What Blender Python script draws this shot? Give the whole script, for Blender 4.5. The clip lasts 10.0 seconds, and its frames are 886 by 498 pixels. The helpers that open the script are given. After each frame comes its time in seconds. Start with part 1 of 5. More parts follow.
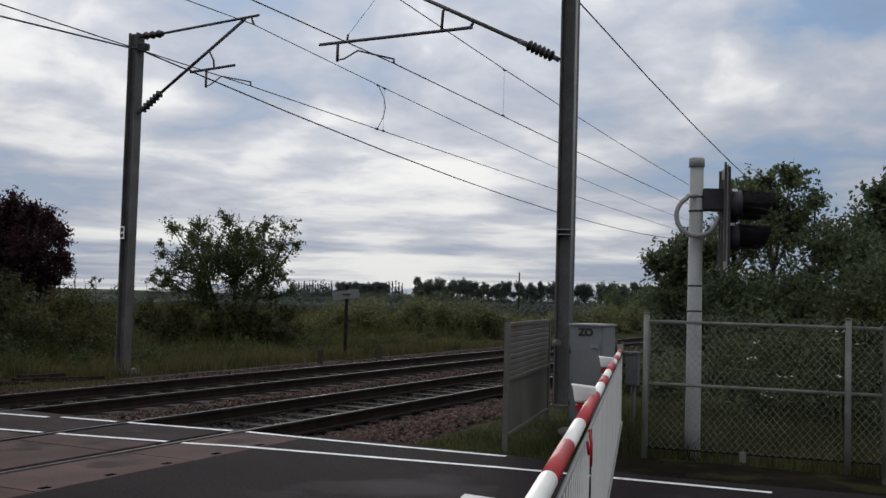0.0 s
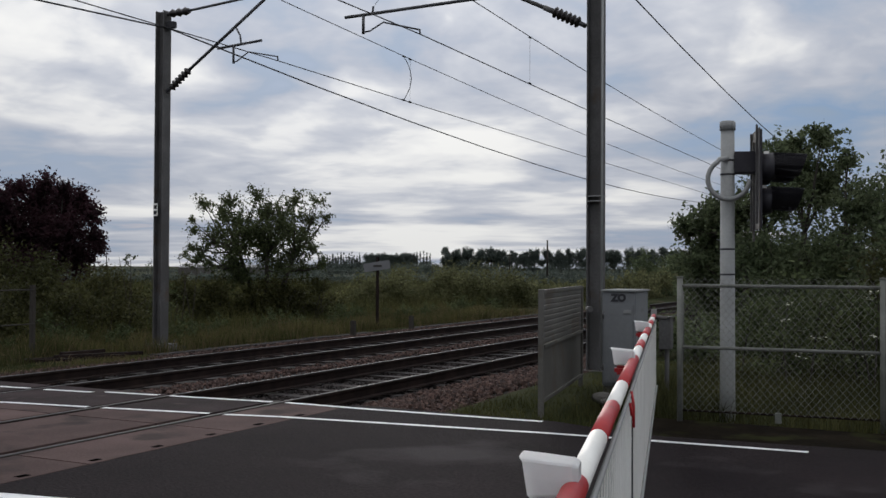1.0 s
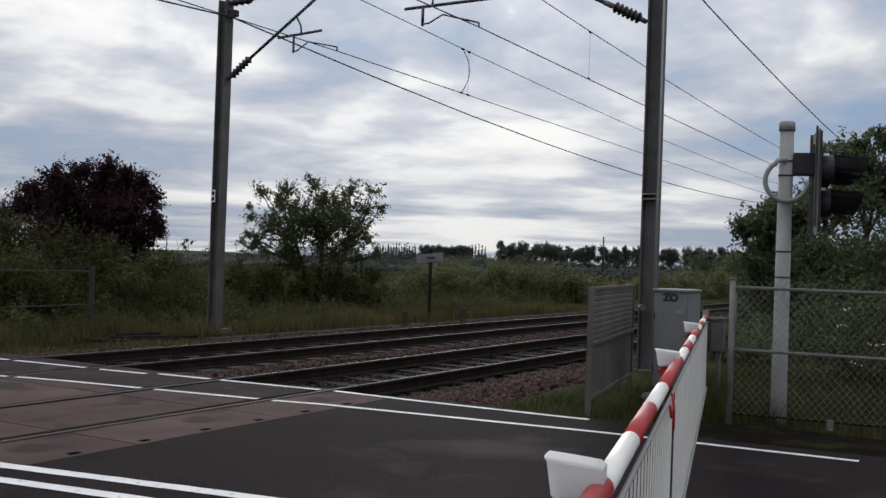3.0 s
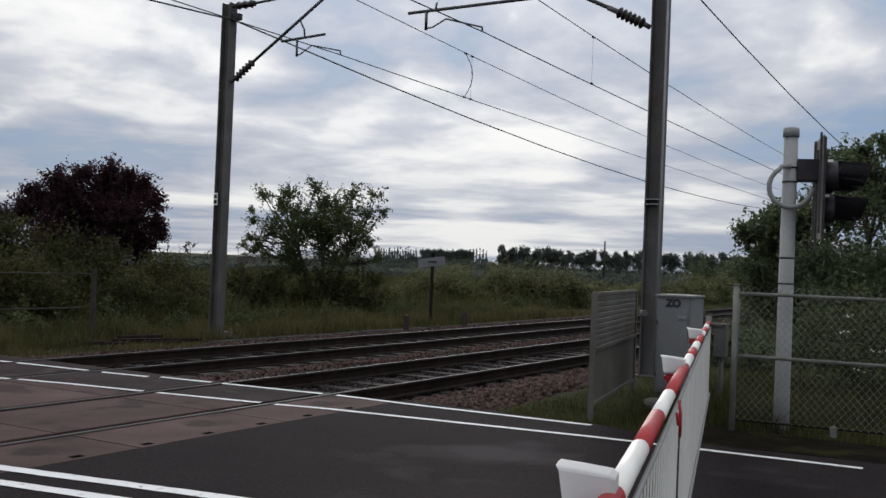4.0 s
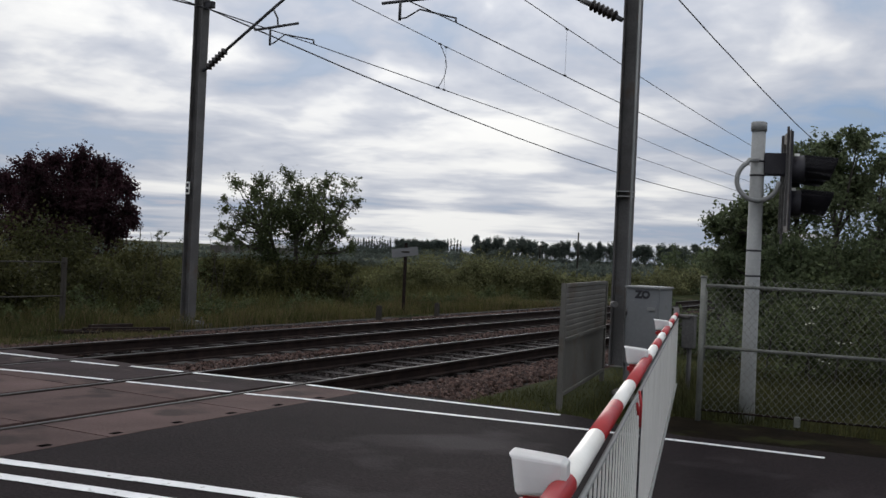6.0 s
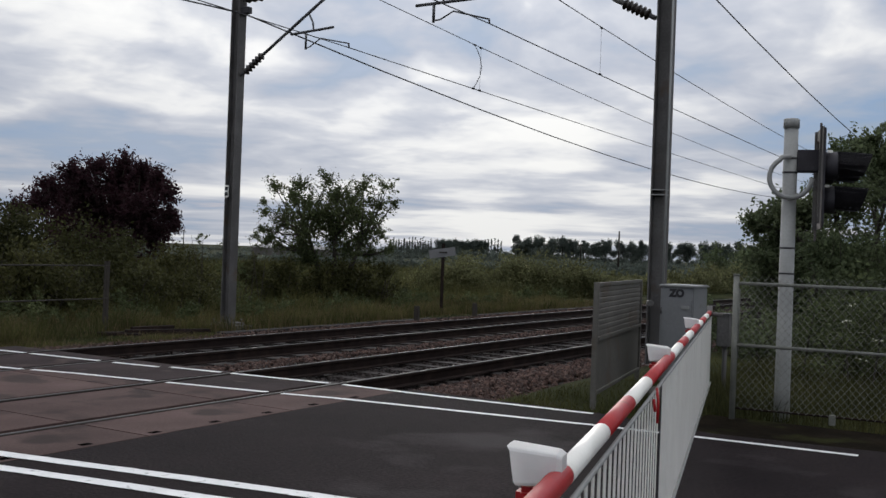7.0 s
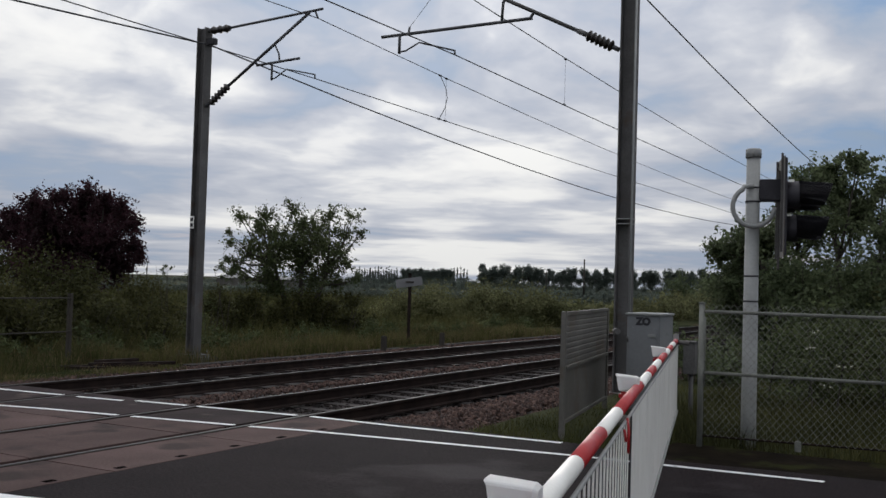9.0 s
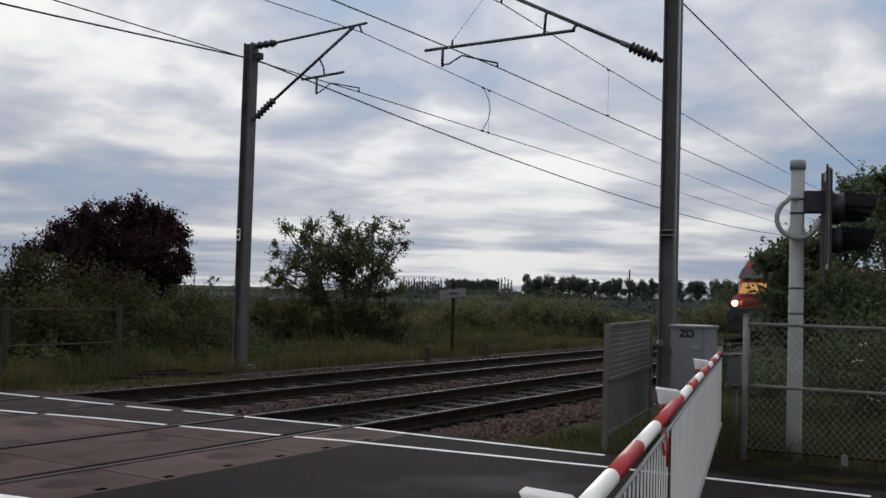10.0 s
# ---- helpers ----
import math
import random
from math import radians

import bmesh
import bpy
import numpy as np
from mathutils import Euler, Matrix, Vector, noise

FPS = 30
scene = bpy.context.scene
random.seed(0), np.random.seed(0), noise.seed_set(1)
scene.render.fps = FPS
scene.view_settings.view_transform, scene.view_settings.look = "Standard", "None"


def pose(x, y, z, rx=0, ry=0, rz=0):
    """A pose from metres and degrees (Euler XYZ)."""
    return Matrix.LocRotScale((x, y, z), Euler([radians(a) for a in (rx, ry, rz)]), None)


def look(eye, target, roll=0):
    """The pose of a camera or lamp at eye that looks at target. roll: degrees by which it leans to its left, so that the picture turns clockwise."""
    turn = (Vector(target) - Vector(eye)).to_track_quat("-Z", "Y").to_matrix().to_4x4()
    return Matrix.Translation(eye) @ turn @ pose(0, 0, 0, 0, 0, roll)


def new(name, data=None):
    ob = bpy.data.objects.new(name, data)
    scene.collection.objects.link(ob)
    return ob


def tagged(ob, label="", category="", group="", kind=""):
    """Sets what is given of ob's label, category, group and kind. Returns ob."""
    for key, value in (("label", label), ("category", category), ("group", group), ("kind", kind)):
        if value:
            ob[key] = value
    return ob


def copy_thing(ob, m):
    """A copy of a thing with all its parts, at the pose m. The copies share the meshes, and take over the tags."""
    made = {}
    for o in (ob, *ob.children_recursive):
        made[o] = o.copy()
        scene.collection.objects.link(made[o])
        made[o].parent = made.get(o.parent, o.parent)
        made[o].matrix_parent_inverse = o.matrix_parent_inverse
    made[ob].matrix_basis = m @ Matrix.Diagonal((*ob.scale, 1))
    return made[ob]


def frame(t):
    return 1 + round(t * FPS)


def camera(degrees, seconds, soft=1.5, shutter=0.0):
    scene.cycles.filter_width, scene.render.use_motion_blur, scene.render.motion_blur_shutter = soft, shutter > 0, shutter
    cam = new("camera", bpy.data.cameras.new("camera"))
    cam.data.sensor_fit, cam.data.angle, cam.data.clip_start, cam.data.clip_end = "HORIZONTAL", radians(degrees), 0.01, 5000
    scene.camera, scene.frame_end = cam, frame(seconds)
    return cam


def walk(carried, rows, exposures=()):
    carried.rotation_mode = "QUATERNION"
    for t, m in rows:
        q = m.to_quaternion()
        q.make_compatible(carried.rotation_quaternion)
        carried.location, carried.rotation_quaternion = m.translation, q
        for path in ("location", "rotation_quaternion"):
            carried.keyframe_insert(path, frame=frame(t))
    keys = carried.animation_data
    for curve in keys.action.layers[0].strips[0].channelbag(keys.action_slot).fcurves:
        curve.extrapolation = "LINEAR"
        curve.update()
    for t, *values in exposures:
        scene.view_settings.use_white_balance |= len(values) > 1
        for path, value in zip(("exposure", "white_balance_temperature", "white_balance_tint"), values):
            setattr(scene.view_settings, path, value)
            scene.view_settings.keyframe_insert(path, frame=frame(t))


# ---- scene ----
cam = camera(46.9, 10.0)
PATH = [
    (0, (0.263, 0.595, 1.553), (-0.593, 2.4, 1.649), 1.6),
    (0.5, (0.271, 0.433, 1.565), (-0.582, 2.24, 1.664), 1.8),
    (1, (0.252, 0.481, 1.548), (-0.652, 2.265, 1.584), 0.3),
    (1.5, (0.29, 0.448, 1.56), (-0.631, 2.223, 1.548), 0.2),
    (2, (0.297, 0.492, 1.554), (-0.671, 2.241, 1.56), 0.1),
    (2.5, (0.293, 0.52, 1.562), (-0.695, 2.258, 1.612), 1.1),
    (2.7, (0.3, 0.509, 1.557), (-0.696, 2.243, 1.578), 1.8),
    (4, (0.273, 0.498, 1.563), (-0.728, 2.229, 1.59), 2.3),
    (4.5, (0.265, 0.501, 1.565), (-0.709, 2.248, 1.608), 2.2),
    (5, (0.245, 0.529, 1.558), (-0.722, 2.279, 1.603), 2.4),
    (6.3, (0.395, 0.442, 1.573), (-0.565, 2.197, 1.571), 2.7),
    (6.5, (0.438, 0.427, 1.573), (-0.551, 2.165, 1.57), 2.6),
    (7, (0.453, 0.433, 1.577), (-0.573, 2.15, 1.584), 2.1),
    (7.5, (0.445, 0.428, 1.59), (-0.565, 2.154, 1.635), 1.8),
    (8, (0.445, 0.412, 1.594), (-0.539, 2.152, 1.652), 1.5),
    (8.5, (0.449, 0.402, 1.591), (-0.521, 2.15, 1.653), 1.6),
    (9, (0.444, 0.407, 1.59), (-0.525, 2.155, 1.656), 1.7),
    (9.5, (0.436, 0.422, 1.591), (-0.545, 2.165, 1.646), 1.5),
    (9.9, (0.458, 0.362, 1.614), (-0.622, 2.044, 1.692), 1.5),
    (10, (0.5, 0.342, 1.608), (-0.544, 2.046, 1.692), 1.7),
]
walk(cam, [(t, look(e, g, r)) for t, e, g, r in PATH],
     [(0, -0.15), (0.5, -0.14), (1.0, -0.16), (1.5, -0.12), (2.0, -0.06), (2.7, -0.06), (4.5, -0.06), (6.3, -0.02), (7.0, -0.04), (7.5, -0.1), (9.0, -0.12), (10.0, -0.15)])

# world: broken overcast, low sun behind the clouds ahead
SUN_AZ, SUN_EL = radians(32.0), radians(9.0)
sun_dir = Vector((-math.sin(SUN_AZ) * math.cos(SUN_EL), math.cos(SUN_AZ) * math.cos(SUN_EL), math.sin(SUN_EL)))
world = bpy.data.worlds.new("sky")
scene.world = world
world.use_nodes = True
wt = world.node_tree
wt.nodes.clear()


def wn(kind, **sets):
    n = wt.nodes.new(kind)
    for k, v in sets.items():
        n.inputs[k].default_value = v
    return n


def wmath(op, a, b=None):
    n = wt.nodes.new("ShaderNodeMath")
    n.operation = op
    for i, v in enumerate((a, b)):
        if v is None:
            continue
        if isinstance(v, (int, float)):
            n.inputs[i].default_value = v
        else:
            wt.links.new(v, n.inputs[i])
    return n.outputs[0]


def ramp(tree, fac, stops, mode="LINEAR"):
    n = tree.nodes.new("ShaderNodeValToRGB")
    n.color_ramp.interpolation = mode
    el = n.color_ramp.elements
    while len(el) < len(stops):
        el.new(0.5)
    for e, (p, c) in zip(el, stops):
        e.position, e.color = p, (*c, 1)
    tree.links.new(fac, n.inputs[0])
    return n.outputs[0]


coord = wn("ShaderNodeTexCoord").outputs["Generated"]
sep = wn("ShaderNodeSeparateXYZ")
wt.links.new(coord, sep.inputs[0])
comb = wn("ShaderNodeCombineXYZ")
# turn so that the first axis runs across the view and the second away from it
ca, sa = math.cos(radians(28)), math.sin(radians(28))
across = wmath("ADD", wmath("MULTIPLY", sep.outputs[0], ca), wmath("MULTIPLY", sep.outputs[1], sa))
away = wmath("ADD", wmath("MULTIPLY", sep.outputs[0], -sa), wmath("MULTIPLY", sep.outputs[1], ca))
high = wmath("MAXIMUM", sep.outputs[2], 0.0)
# cloud layers draw together towards the horizon
wt.links.new(wmath("MULTIPLY", across, 5.5), comb.inputs[0])
wt.links.new(wmath("MULTIPLY", away, 3.0), comb.inputs[1])
wt.links.new(wmath("MULTIPLY", wmath("LOGARITHM", wmath("ADD", high, 0.018), math.e), 2.7), comb.inputs[2])
warp = wn("ShaderNodeTexNoise", Scale=1.1, Detail=3.0)
wt.links.new(comb.outputs[0], warp.inputs["Vector"])
warped = wt.nodes.new("ShaderNodeVectorMath")
warped.operation = "MULTIPLY_ADD"
warped.inputs[1].default_value = (0.55, 0.55, 0.40)
wt.links.new(warp.outputs["Color"], warped.inputs[0])
wt.links.new(comb.outputs[0], warped.inputs[2])
big = wn("ShaderNodeTexNoise", Scale=0.75, Detail=5.0, Roughness=0.5)
wt.links.new(warped.outputs[0], big.inputs["Vector"])
fine = wn("ShaderNodeTexNoise", Scale=2.1, Detail=7.0, Roughness=0.5)
wt.links.new(warped.outputs[0], fine.inputs["Vector"])
cover = wmath("ADD", wmath("MULTIPLY", big.outputs["Fac"], 0.70), wmath("MULTIPLY", fine.outputs["Fac"], 0.30))
dot = wt.nodes.new("ShaderNodeVectorMath")
dot.operation = "DOT_PRODUCT"
wt.links.new(coord, dot.inputs[0])
dot.inputs[1].default_value = sun_dir
glow = wmath("POWER", wmath("MAXIMUM", dot.outputs["Value"], 0.0), 10.0)


def thinning(a0, e0, wide, tall, amount):
    """A soft stretch of thicker (+) or thinner (-) cloud round a direction."""
    da = wmath("DIVIDE", wmath("SUBTRACT", across, a0), wide)
    de = wmath("DIVIDE", wmath("SUBTRACT", high, e0), tall)
    sq = wmath("ADD", wmath("MULTIPLY", da, da), wmath("MULTIPLY", de, de))
    return wmath("MULTIPLY", wmath("EXPONENT", wmath("MULTIPLY", sq, -1.0)), amount)


band_at = wn("ShaderNodeCombineXYZ")
wt.links.new(wmath("MULTIPLY", across, 3.2), band_at.inputs[0])
wt.links.new(wmath("MULTIPLY", away, 2.0), band_at.inputs[1])
wt.links.new(wmath("MULTIPLY", high, 48.0), band_at.inputs[2])
band = wn("ShaderNodeTexNoise", Scale=1.0, Detail=5.0, Roughness=0.55)
wt.links.new(band_at.outputs[0], band.inputs["Vector"])
low = wmath("EXPONENT", wmath("MULTIPLY", wmath("POWER", wmath("DIVIDE", high, 0.085), 2.0), -1.0))
cover = wmath("ADD", cover, wmath("MULTIPLY", wmath("MULTIPLY", wmath("SUBTRACT", band.outputs["Fac"], 0.5), low), 0.55))
for gap in ((0.40, 0.22, 0.18, 0.11, -0.10), (-0.42, 0.05, 0.20, 0.05, -0.055), (0.26, 0.07, 0.18, 0.07, -0.055), (-0.04, 0.09, 0.17, 0.06, 0.045), (-0.08, 0.21, 0.16, 0.08, 0.045), (-0.38, 0.24, 0.14, 0.07, -0.015)):
    cover = wmath("ADD", cover, thinning(*gap))
cover = wmath("ADD", cover, wmath("MULTIPLY", wmath("MAXIMUM", wmath("SUBTRACT", sep.outputs[2], 0.30), 0.0), 0.10))
cloud_col = ramp(wt, cover, ((0.36, (0.23, 0.34, 0.52)), (0.42, (0.33, 0.39, 0.49)), (0.475, (0.42, 0.45, 0.52)), (0.53, (0.53, 0.55, 0.60)), (0.585, (0.71, 0.715, 0.725)), (0.64, (0.80, 0.80, 0.79))))
cloud_bg = wn("ShaderNodeBackground")
wt.links.new(cloud_col, cloud_bg.inputs[0])
# an overcast sky is brightest overhead
crest = wmath("ADD", 0.90, wmath("MULTIPLY", wmath("MAXIMUM", sep.outputs[2], 0.0), 1.25))
wt.links.new(wmath("MULTIPLY", crest, wmath("ADD", 1.0, wmath("MULTIPLY", glow, 0.20))), cloud_bg.inputs[1])
sky = wt.nodes.new("ShaderNodeTexSky")
sky.sky_type, sky.sun_disc, sky.sun_elevation, sky.sun_rotation = "NISHITA", False, SUN_EL, -SUN_AZ
sky_bg = wn("ShaderNodeBackground", Strength=0.05)
wt.links.new(sky.outputs[0], sky_bg.inputs[0])
mixs = wn("ShaderNodeMixShader")
wt.links.new(ramp(wt, cover, ((0.30, (0.75, 0.75, 0.75)), (0.42, (1, 1, 1)))), mixs.inputs[0])
wt.links.new(sky_bg.outputs[0], mixs.inputs[1])
wt.links.new(cloud_bg.outputs[0], mixs.inputs[2])
wt.links.new(mixs.outputs[0], wn("ShaderNodeOutputWorld").inputs[0])

sun = new("sun", bpy.data.lights.new("sun", "SUN"))
sun.data.energy, sun.data.angle, sun.data.color = 0.6, radians(25), (1.0, 0.95, 0.88)
sun.matrix_world = look(sun_dir * 50, (0, 0, 0))


# materials
def mat(name, dark, light, scale=6.0, rough=0.8, metal=0.0, bump=0.2, spots=None, vary=0.0, fine_scale=60.0, island=False, stretch=(1, 1, 1), spec=0.4, thin=0.0, grain=0.28):
    """Two colours mixed by a broad and a fine noise, with relief; spots: a third colour in patches; vary: change from piece to piece."""
    m = bpy.data.materials.new(name)
    m.use_nodes = True
    t = m.node_tree
    b = t.nodes["Principled BSDF"]
    b.inputs["Roughness"].default_value, b.inputs["Metallic"].default_value = rough, metal
    b.inputs["Specular IOR Level"].default_value = spec
    tc = t.nodes.new("ShaderNodeTexCoord")
    mp = t.nodes.new("ShaderNodeMapping")
    mp.inputs["Scale"].default_value = stretch
    geo = t.nodes.new("ShaderNodeNewGeometry")
    t.links.new(geo.outputs["Position"] if not vary else tc.outputs["Object"], mp.inputs[0])
    n1, n2 = t.nodes.new("ShaderNodeTexNoise"), t.nodes.new("ShaderNodeTexNoise")
    for n, s in ((n1, scale), (n2, fine_scale)):
        n.inputs["Scale"].default_value, n.inputs["Detail"].default_value = s, 4.0
        t.links.new(mp.outputs[0], n.inputs["Vector"])
    add = t.nodes.new("ShaderNodeMath")
    add.operation = "MULTIPLY_ADD"
    add.inputs[1].default_value = grain
    t.links.new(n2.outputs["Fac"], add.inputs[0])
    half = t.nodes.new("ShaderNodeMath")
    half.operation = "MULTIPLY"
    half.inputs[1].default_value = 0.83 - grain
    t.links.new(n1.outputs["Fac"], half.inputs[0])
    t.links.new(half.outputs[0], add.inputs[2])
    col = ramp(t, add.outputs[0], ((0.36, dark), (0.64, light)))
    if spots:
        n3 = t.nodes.new("ShaderNodeTexNoise")
        n3.inputs["Scale"].default_value, n3.inputs["Detail"].default_value = spots[1], 6.0
        t.links.new(mp.outputs[0], n3.inputs["Vector"])
        f = ramp(t, n3.outputs["Fac"], ((spots[2], (0, 0, 0)), (spots[2] + 0.08, (1, 1, 1))))
        mx = t.nodes.new("ShaderNodeMixRGB")
        t.links.new(f, mx.inputs[0])
        t.links.new(col, mx.inputs[1])
        mx.inputs[2].default_value = (*spots[0], 1)
        col = mx.outputs[0]
    if vary:
        hs = t.nodes.new("ShaderNodeHueSaturation")
        rnd = geo.outputs["Random Per Island"] if island else t.nodes.new("ShaderNodeObjectInfo").outputs["Random"]
        mr = t.nodes.new("ShaderNodeMapRange")
        mr.inputs["To Min"].default_value, mr.inputs["To Max"].default_value = 1 - vary, 1 + vary
        t.links.new(rnd, mr.inputs[0])
        t.links.new(mr.outputs[0], hs.inputs["Value"])
        t.links.new(col, hs.inputs["Color"])
        col = hs.outputs[0]
    t.links.new(col, b.inputs["Base Color"])
    if thin:
        # leaves let part of the light through
        tl, ms = t.nodes.new("ShaderNodeBsdfTranslucent"), t.nodes.new("ShaderNodeMixShader")
        ms.inputs[0].default_value = thin
        t.links.new(col, tl.inputs[0])
        t.links.new(b.outputs[0], ms.inputs[1])
        t.links.new(tl.outputs[0], ms.inputs[2])
        t.links.new(ms.outputs[0], t.nodes["Material Output"].inputs[0])
    if bump:
        bp = t.nodes.new("ShaderNodeBump")
        bp.inputs["Strength"].default_value, bp.inputs["Distance"].default_value = bump, 0.02
        t.links.new(add.outputs[0], bp.inputs["Height"])
        t.links.new(bp.outputs[0], b.inputs["Normal"])
    return m


def lamp_mat(name, colour, strength):
    m = bpy.data.materials.new(name)
    m.use_nodes = True
    b = m.node_tree.nodes["Principled BSDF"]
    b.inputs["Base Color"].default_value = (*colour, 1)
    b.inputs["Emission Color"].default_value, b.inputs["Emission Strength"].default_value = (*colour, 1), strength
    return m


M_ASPHALT = mat("asphalt", (0.0086, 0.0060, 0.0067), (0.0330, 0.0238, 0.0255), 0.55, 0.85, bump=0.8, spots=((0.038, 0.033, 0.034), 0.45, 0.57), fine_scale=38, spec=0.06, grain=0.50)
M_PANEL = mat("crossing_concrete", (0.059, 0.0375, 0.0345), (0.111, 0.0735, 0.068), 1.6, 0.85, bump=0.35, spots=((0.034, 0.024, 0.022), 1.1, 0.56), vary=0.25, fine_scale=45, spec=0.1, grain=0.42)
M_TARSLAB = mat("tarred_slab", (0.0185, 0.0125, 0.0130), (0.050, 0.034, 0.035), 1.3, 0.85, bump=0.4, spots=((0.060, 0.043, 0.040), 1.4, 0.60), vary=0.2, fine_scale=90, spec=0.08)
M_PAINT = mat("road_paint", (0.66, 0.66, 0.66), (0.84, 0.84, 0.84), 5, 0.6, bump=0.3, spots=((0.16, 0.16, 0.16), 16, 0.62), fine_scale=110)
M_RAILTOP = mat("worn_rail_steel", (0.030, 0.027, 0.026), (0.066, 0.060, 0.058), 3, 0.5, 0.35, 0.05, spec=0.25)
M_RAIL = mat("rusty_rail_steel", (0.016, 0.011, 0.010), (0.036, 0.024, 0.020), 4, 0.9, 0.0, 0.3, spec=0.1)
M_SLEEPER = mat("sleeper_concrete", (0.0154, 0.0112, 0.0096), (0.0420, 0.0316, 0.0276), 3, 0.9, bump=0.4, vary=0.2)
M_BALLAST = mat("ballast_bed", (0.014, 0.011, 0.010), (0.040, 0.031, 0.028), 9, 0.95, bump=0.9, fine_scale=40)
M_STONE = mat("ballast_stone", (0.040, 0.0225, 0.0175), (0.128, 0.076, 0.062), 14, 0.9, bump=0.3, vary=0.5, island=True)
M_DARKSTONE = mat("dark_crib_stone", (0.016, 0.012, 0.011), (0.055, 0.042, 0.038), 14, 0.9, bump=0.3, vary=0.5, island=True)
M_GRASSGROUND = mat("grassy_earth", (0.0169, 0.0208, 0.0078), (0.0468, 0.0507, 0.0208), 0.5, 1.0, bump=0.8, spots=((0.050, 0.041, 0.026), 0.35, 0.6), fine_scale=9, spec=0.03)
M_DIRT = mat("bare_earth", (0.007, 0.0055, 0.0038), (0.020, 0.0155, 0.0095), 2.5, 1.0, bump=0.9, spots=((0.020, 0.021, 0.008), 1.5, 0.55), fine_scale=30, spec=0.02)
M_GRASS = mat("grass_blades", (0.050, 0.054, 0.020), (0.158, 0.140, 0.054), 0.45, 0.75, bump=0, vary=0.35, island=True, fine_scale=6, spec=0.08, thin=0.4)
M_DRYGRASS = mat("dry_grass", (0.11, 0.085, 0.045), (0.19, 0.15, 0.085), 0.9, 0.85, bump=0, vary=0.3, island=True, fine_scale=6, spec=0.08, thin=0.4)
# leaf colour lowered to carry the shade under the plum and other trees
M_SHADEBRAMBLE = mat("shade_darkened_bramble_leaves", (0.038, 0.040, 0.016), (0.100, 0.096, 0.038), 0.6, 0.6, bump=0, vary=0.4, island=True, fine_scale=5, spec=0.08, thin=0.4)
M_LEAF = mat("hawthorn_leaves", (0.058, 0.072, 0.032), (0.124, 0.142, 0.062), 0.8, 0.6, bump=0, vary=0.4, island=True, fine_scale=5, spec=0.08, thin=0.4)
M_WILLOW = mat("willow_leaves", (0.108, 0.112, 0.054), (0.212, 0.208, 0.102), 0.5, 0.6, bump=0, vary=0.45, island=True, fine_scale=4, spec=0.08, thin=0.5)
M_ELDER = mat("elder_leaves", (0.076, 0.096, 0.050), (0.158, 0.182, 0.098), 0.7, 0.55, bump=0, vary=0.45, island=True, fine_scale=5, spec=0.08, thin=0.55)
M_PLUM = mat("copper_leaves", (0.030, 0.015, 0.019), (0.072, 0.033, 0.040), 0.8, 0.6, bump=0, vary=0.4, island=True, fine_scale=5, spec=0.08, thin=0.5)
# aerial haze is put into this colour: paler and greyer than near leaves
M_HAZELEAF = mat("haze_tinted_far_leaves", (0.110, 0.130, 0.115), (0.195, 0.220, 0.185), 0.15, 0.8, bump=0, vary=0.3, island=True, fine_scale=1.2, spec=0.08, thin=0.5)
M_BARK = mat("bark", (0.030, 0.025, 0.020), (0.075, 0.064, 0.052), 5, 0.95, bump=0.7)
M_BLOSSOM = mat("white_blossom", (0.3360, 0.3360, 0.2560), (0.5200, 0.5200, 0.4160), 4, 0.8, bump=0)
M_GALV = mat("weathered_galvanised_steel", (0.074, 0.070, 0.068), (0.148, 0.143, 0.140), 2.0, 0.7, 0.1, 0.15, spots=((0.085, 0.066, 0.054), 2.2, 0.60), fine_scale=35)
M_GALVLIGHT = mat("grey_painted_tube", (0.215, 0.218, 0.212), (0.305, 0.308, 0.298), 2.2, 0.6, 0.0, 0.1, spots=((0.20, 0.19, 0.17), 2.6, 0.66), fine_scale=40)
M_FENCE = mat("dull_galvanised_wire", (0.12, 0.122, 0.108), (0.21, 0.212, 0.19), 5, 0.7, 0.1, 0.1)
M_CABINET = mat("grey_enamel", (0.165, 0.170, 0.175), (0.215, 0.220, 0.225), 1.6, 0.55, 0.0, 0.06, spots=((0.12, 0.116, 0.108), 2.4, 0.64), fine_scale=25)
M_SCREEN = mat("dirty_screen_sheet", (0.082, 0.077, 0.068), (0.135, 0.127, 0.113), 1.4, 0.7, 0.1, 0.2, spots=((0.085, 0.070, 0.055), 1.8, 0.56), fine_scale=20)
M_WHITE = mat("white_gloss_paint", (0.73, 0.715, 0.67), (0.85, 0.835, 0.79), 3, 0.4, 0.0, 0.04, spots=((0.46, 0.45, 0.42), 6, 0.68))
M_COWL = mat("white_lamp_housing", (0.86, 0.86, 0.85), (0.91, 0.91, 0.90), 3, 0.45, 0.0, 0.02)
M_RED = mat("red_reflective_paint", (0.3190, 0.0080, 0.0104), (0.4400, 0.0128, 0.0152), 6, 0.45, 0.0, 0.04, spots=((0.22, 0.03, 0.025), 9, 0.68))
M_BLACK = mat("black_plastic", (0.016, 0.015, 0.018), (0.034, 0.031, 0.036), 8, 0.55, 0.0, 0.1)
M_FADED = mat("faded_black_signal", (0.022, 0.020, 0.025), (0.050, 0.046, 0.054), 5, 0.6, 0.0, 0.1)
# near-black that stands for the shade inside the lifting slots
M_SLOTSHADE = mat("painted_slot_shade", (0.003, 0.003, 0.003), (0.006, 0.005, 0.005), 5, 1.0, 0.0, 0.0, spec=0.0)
M_INSUL = mat("brown_porcelain", (0.020, 0.016, 0.015), (0.042, 0.033, 0.030), 8, 0.35, 0.0, 0.05)
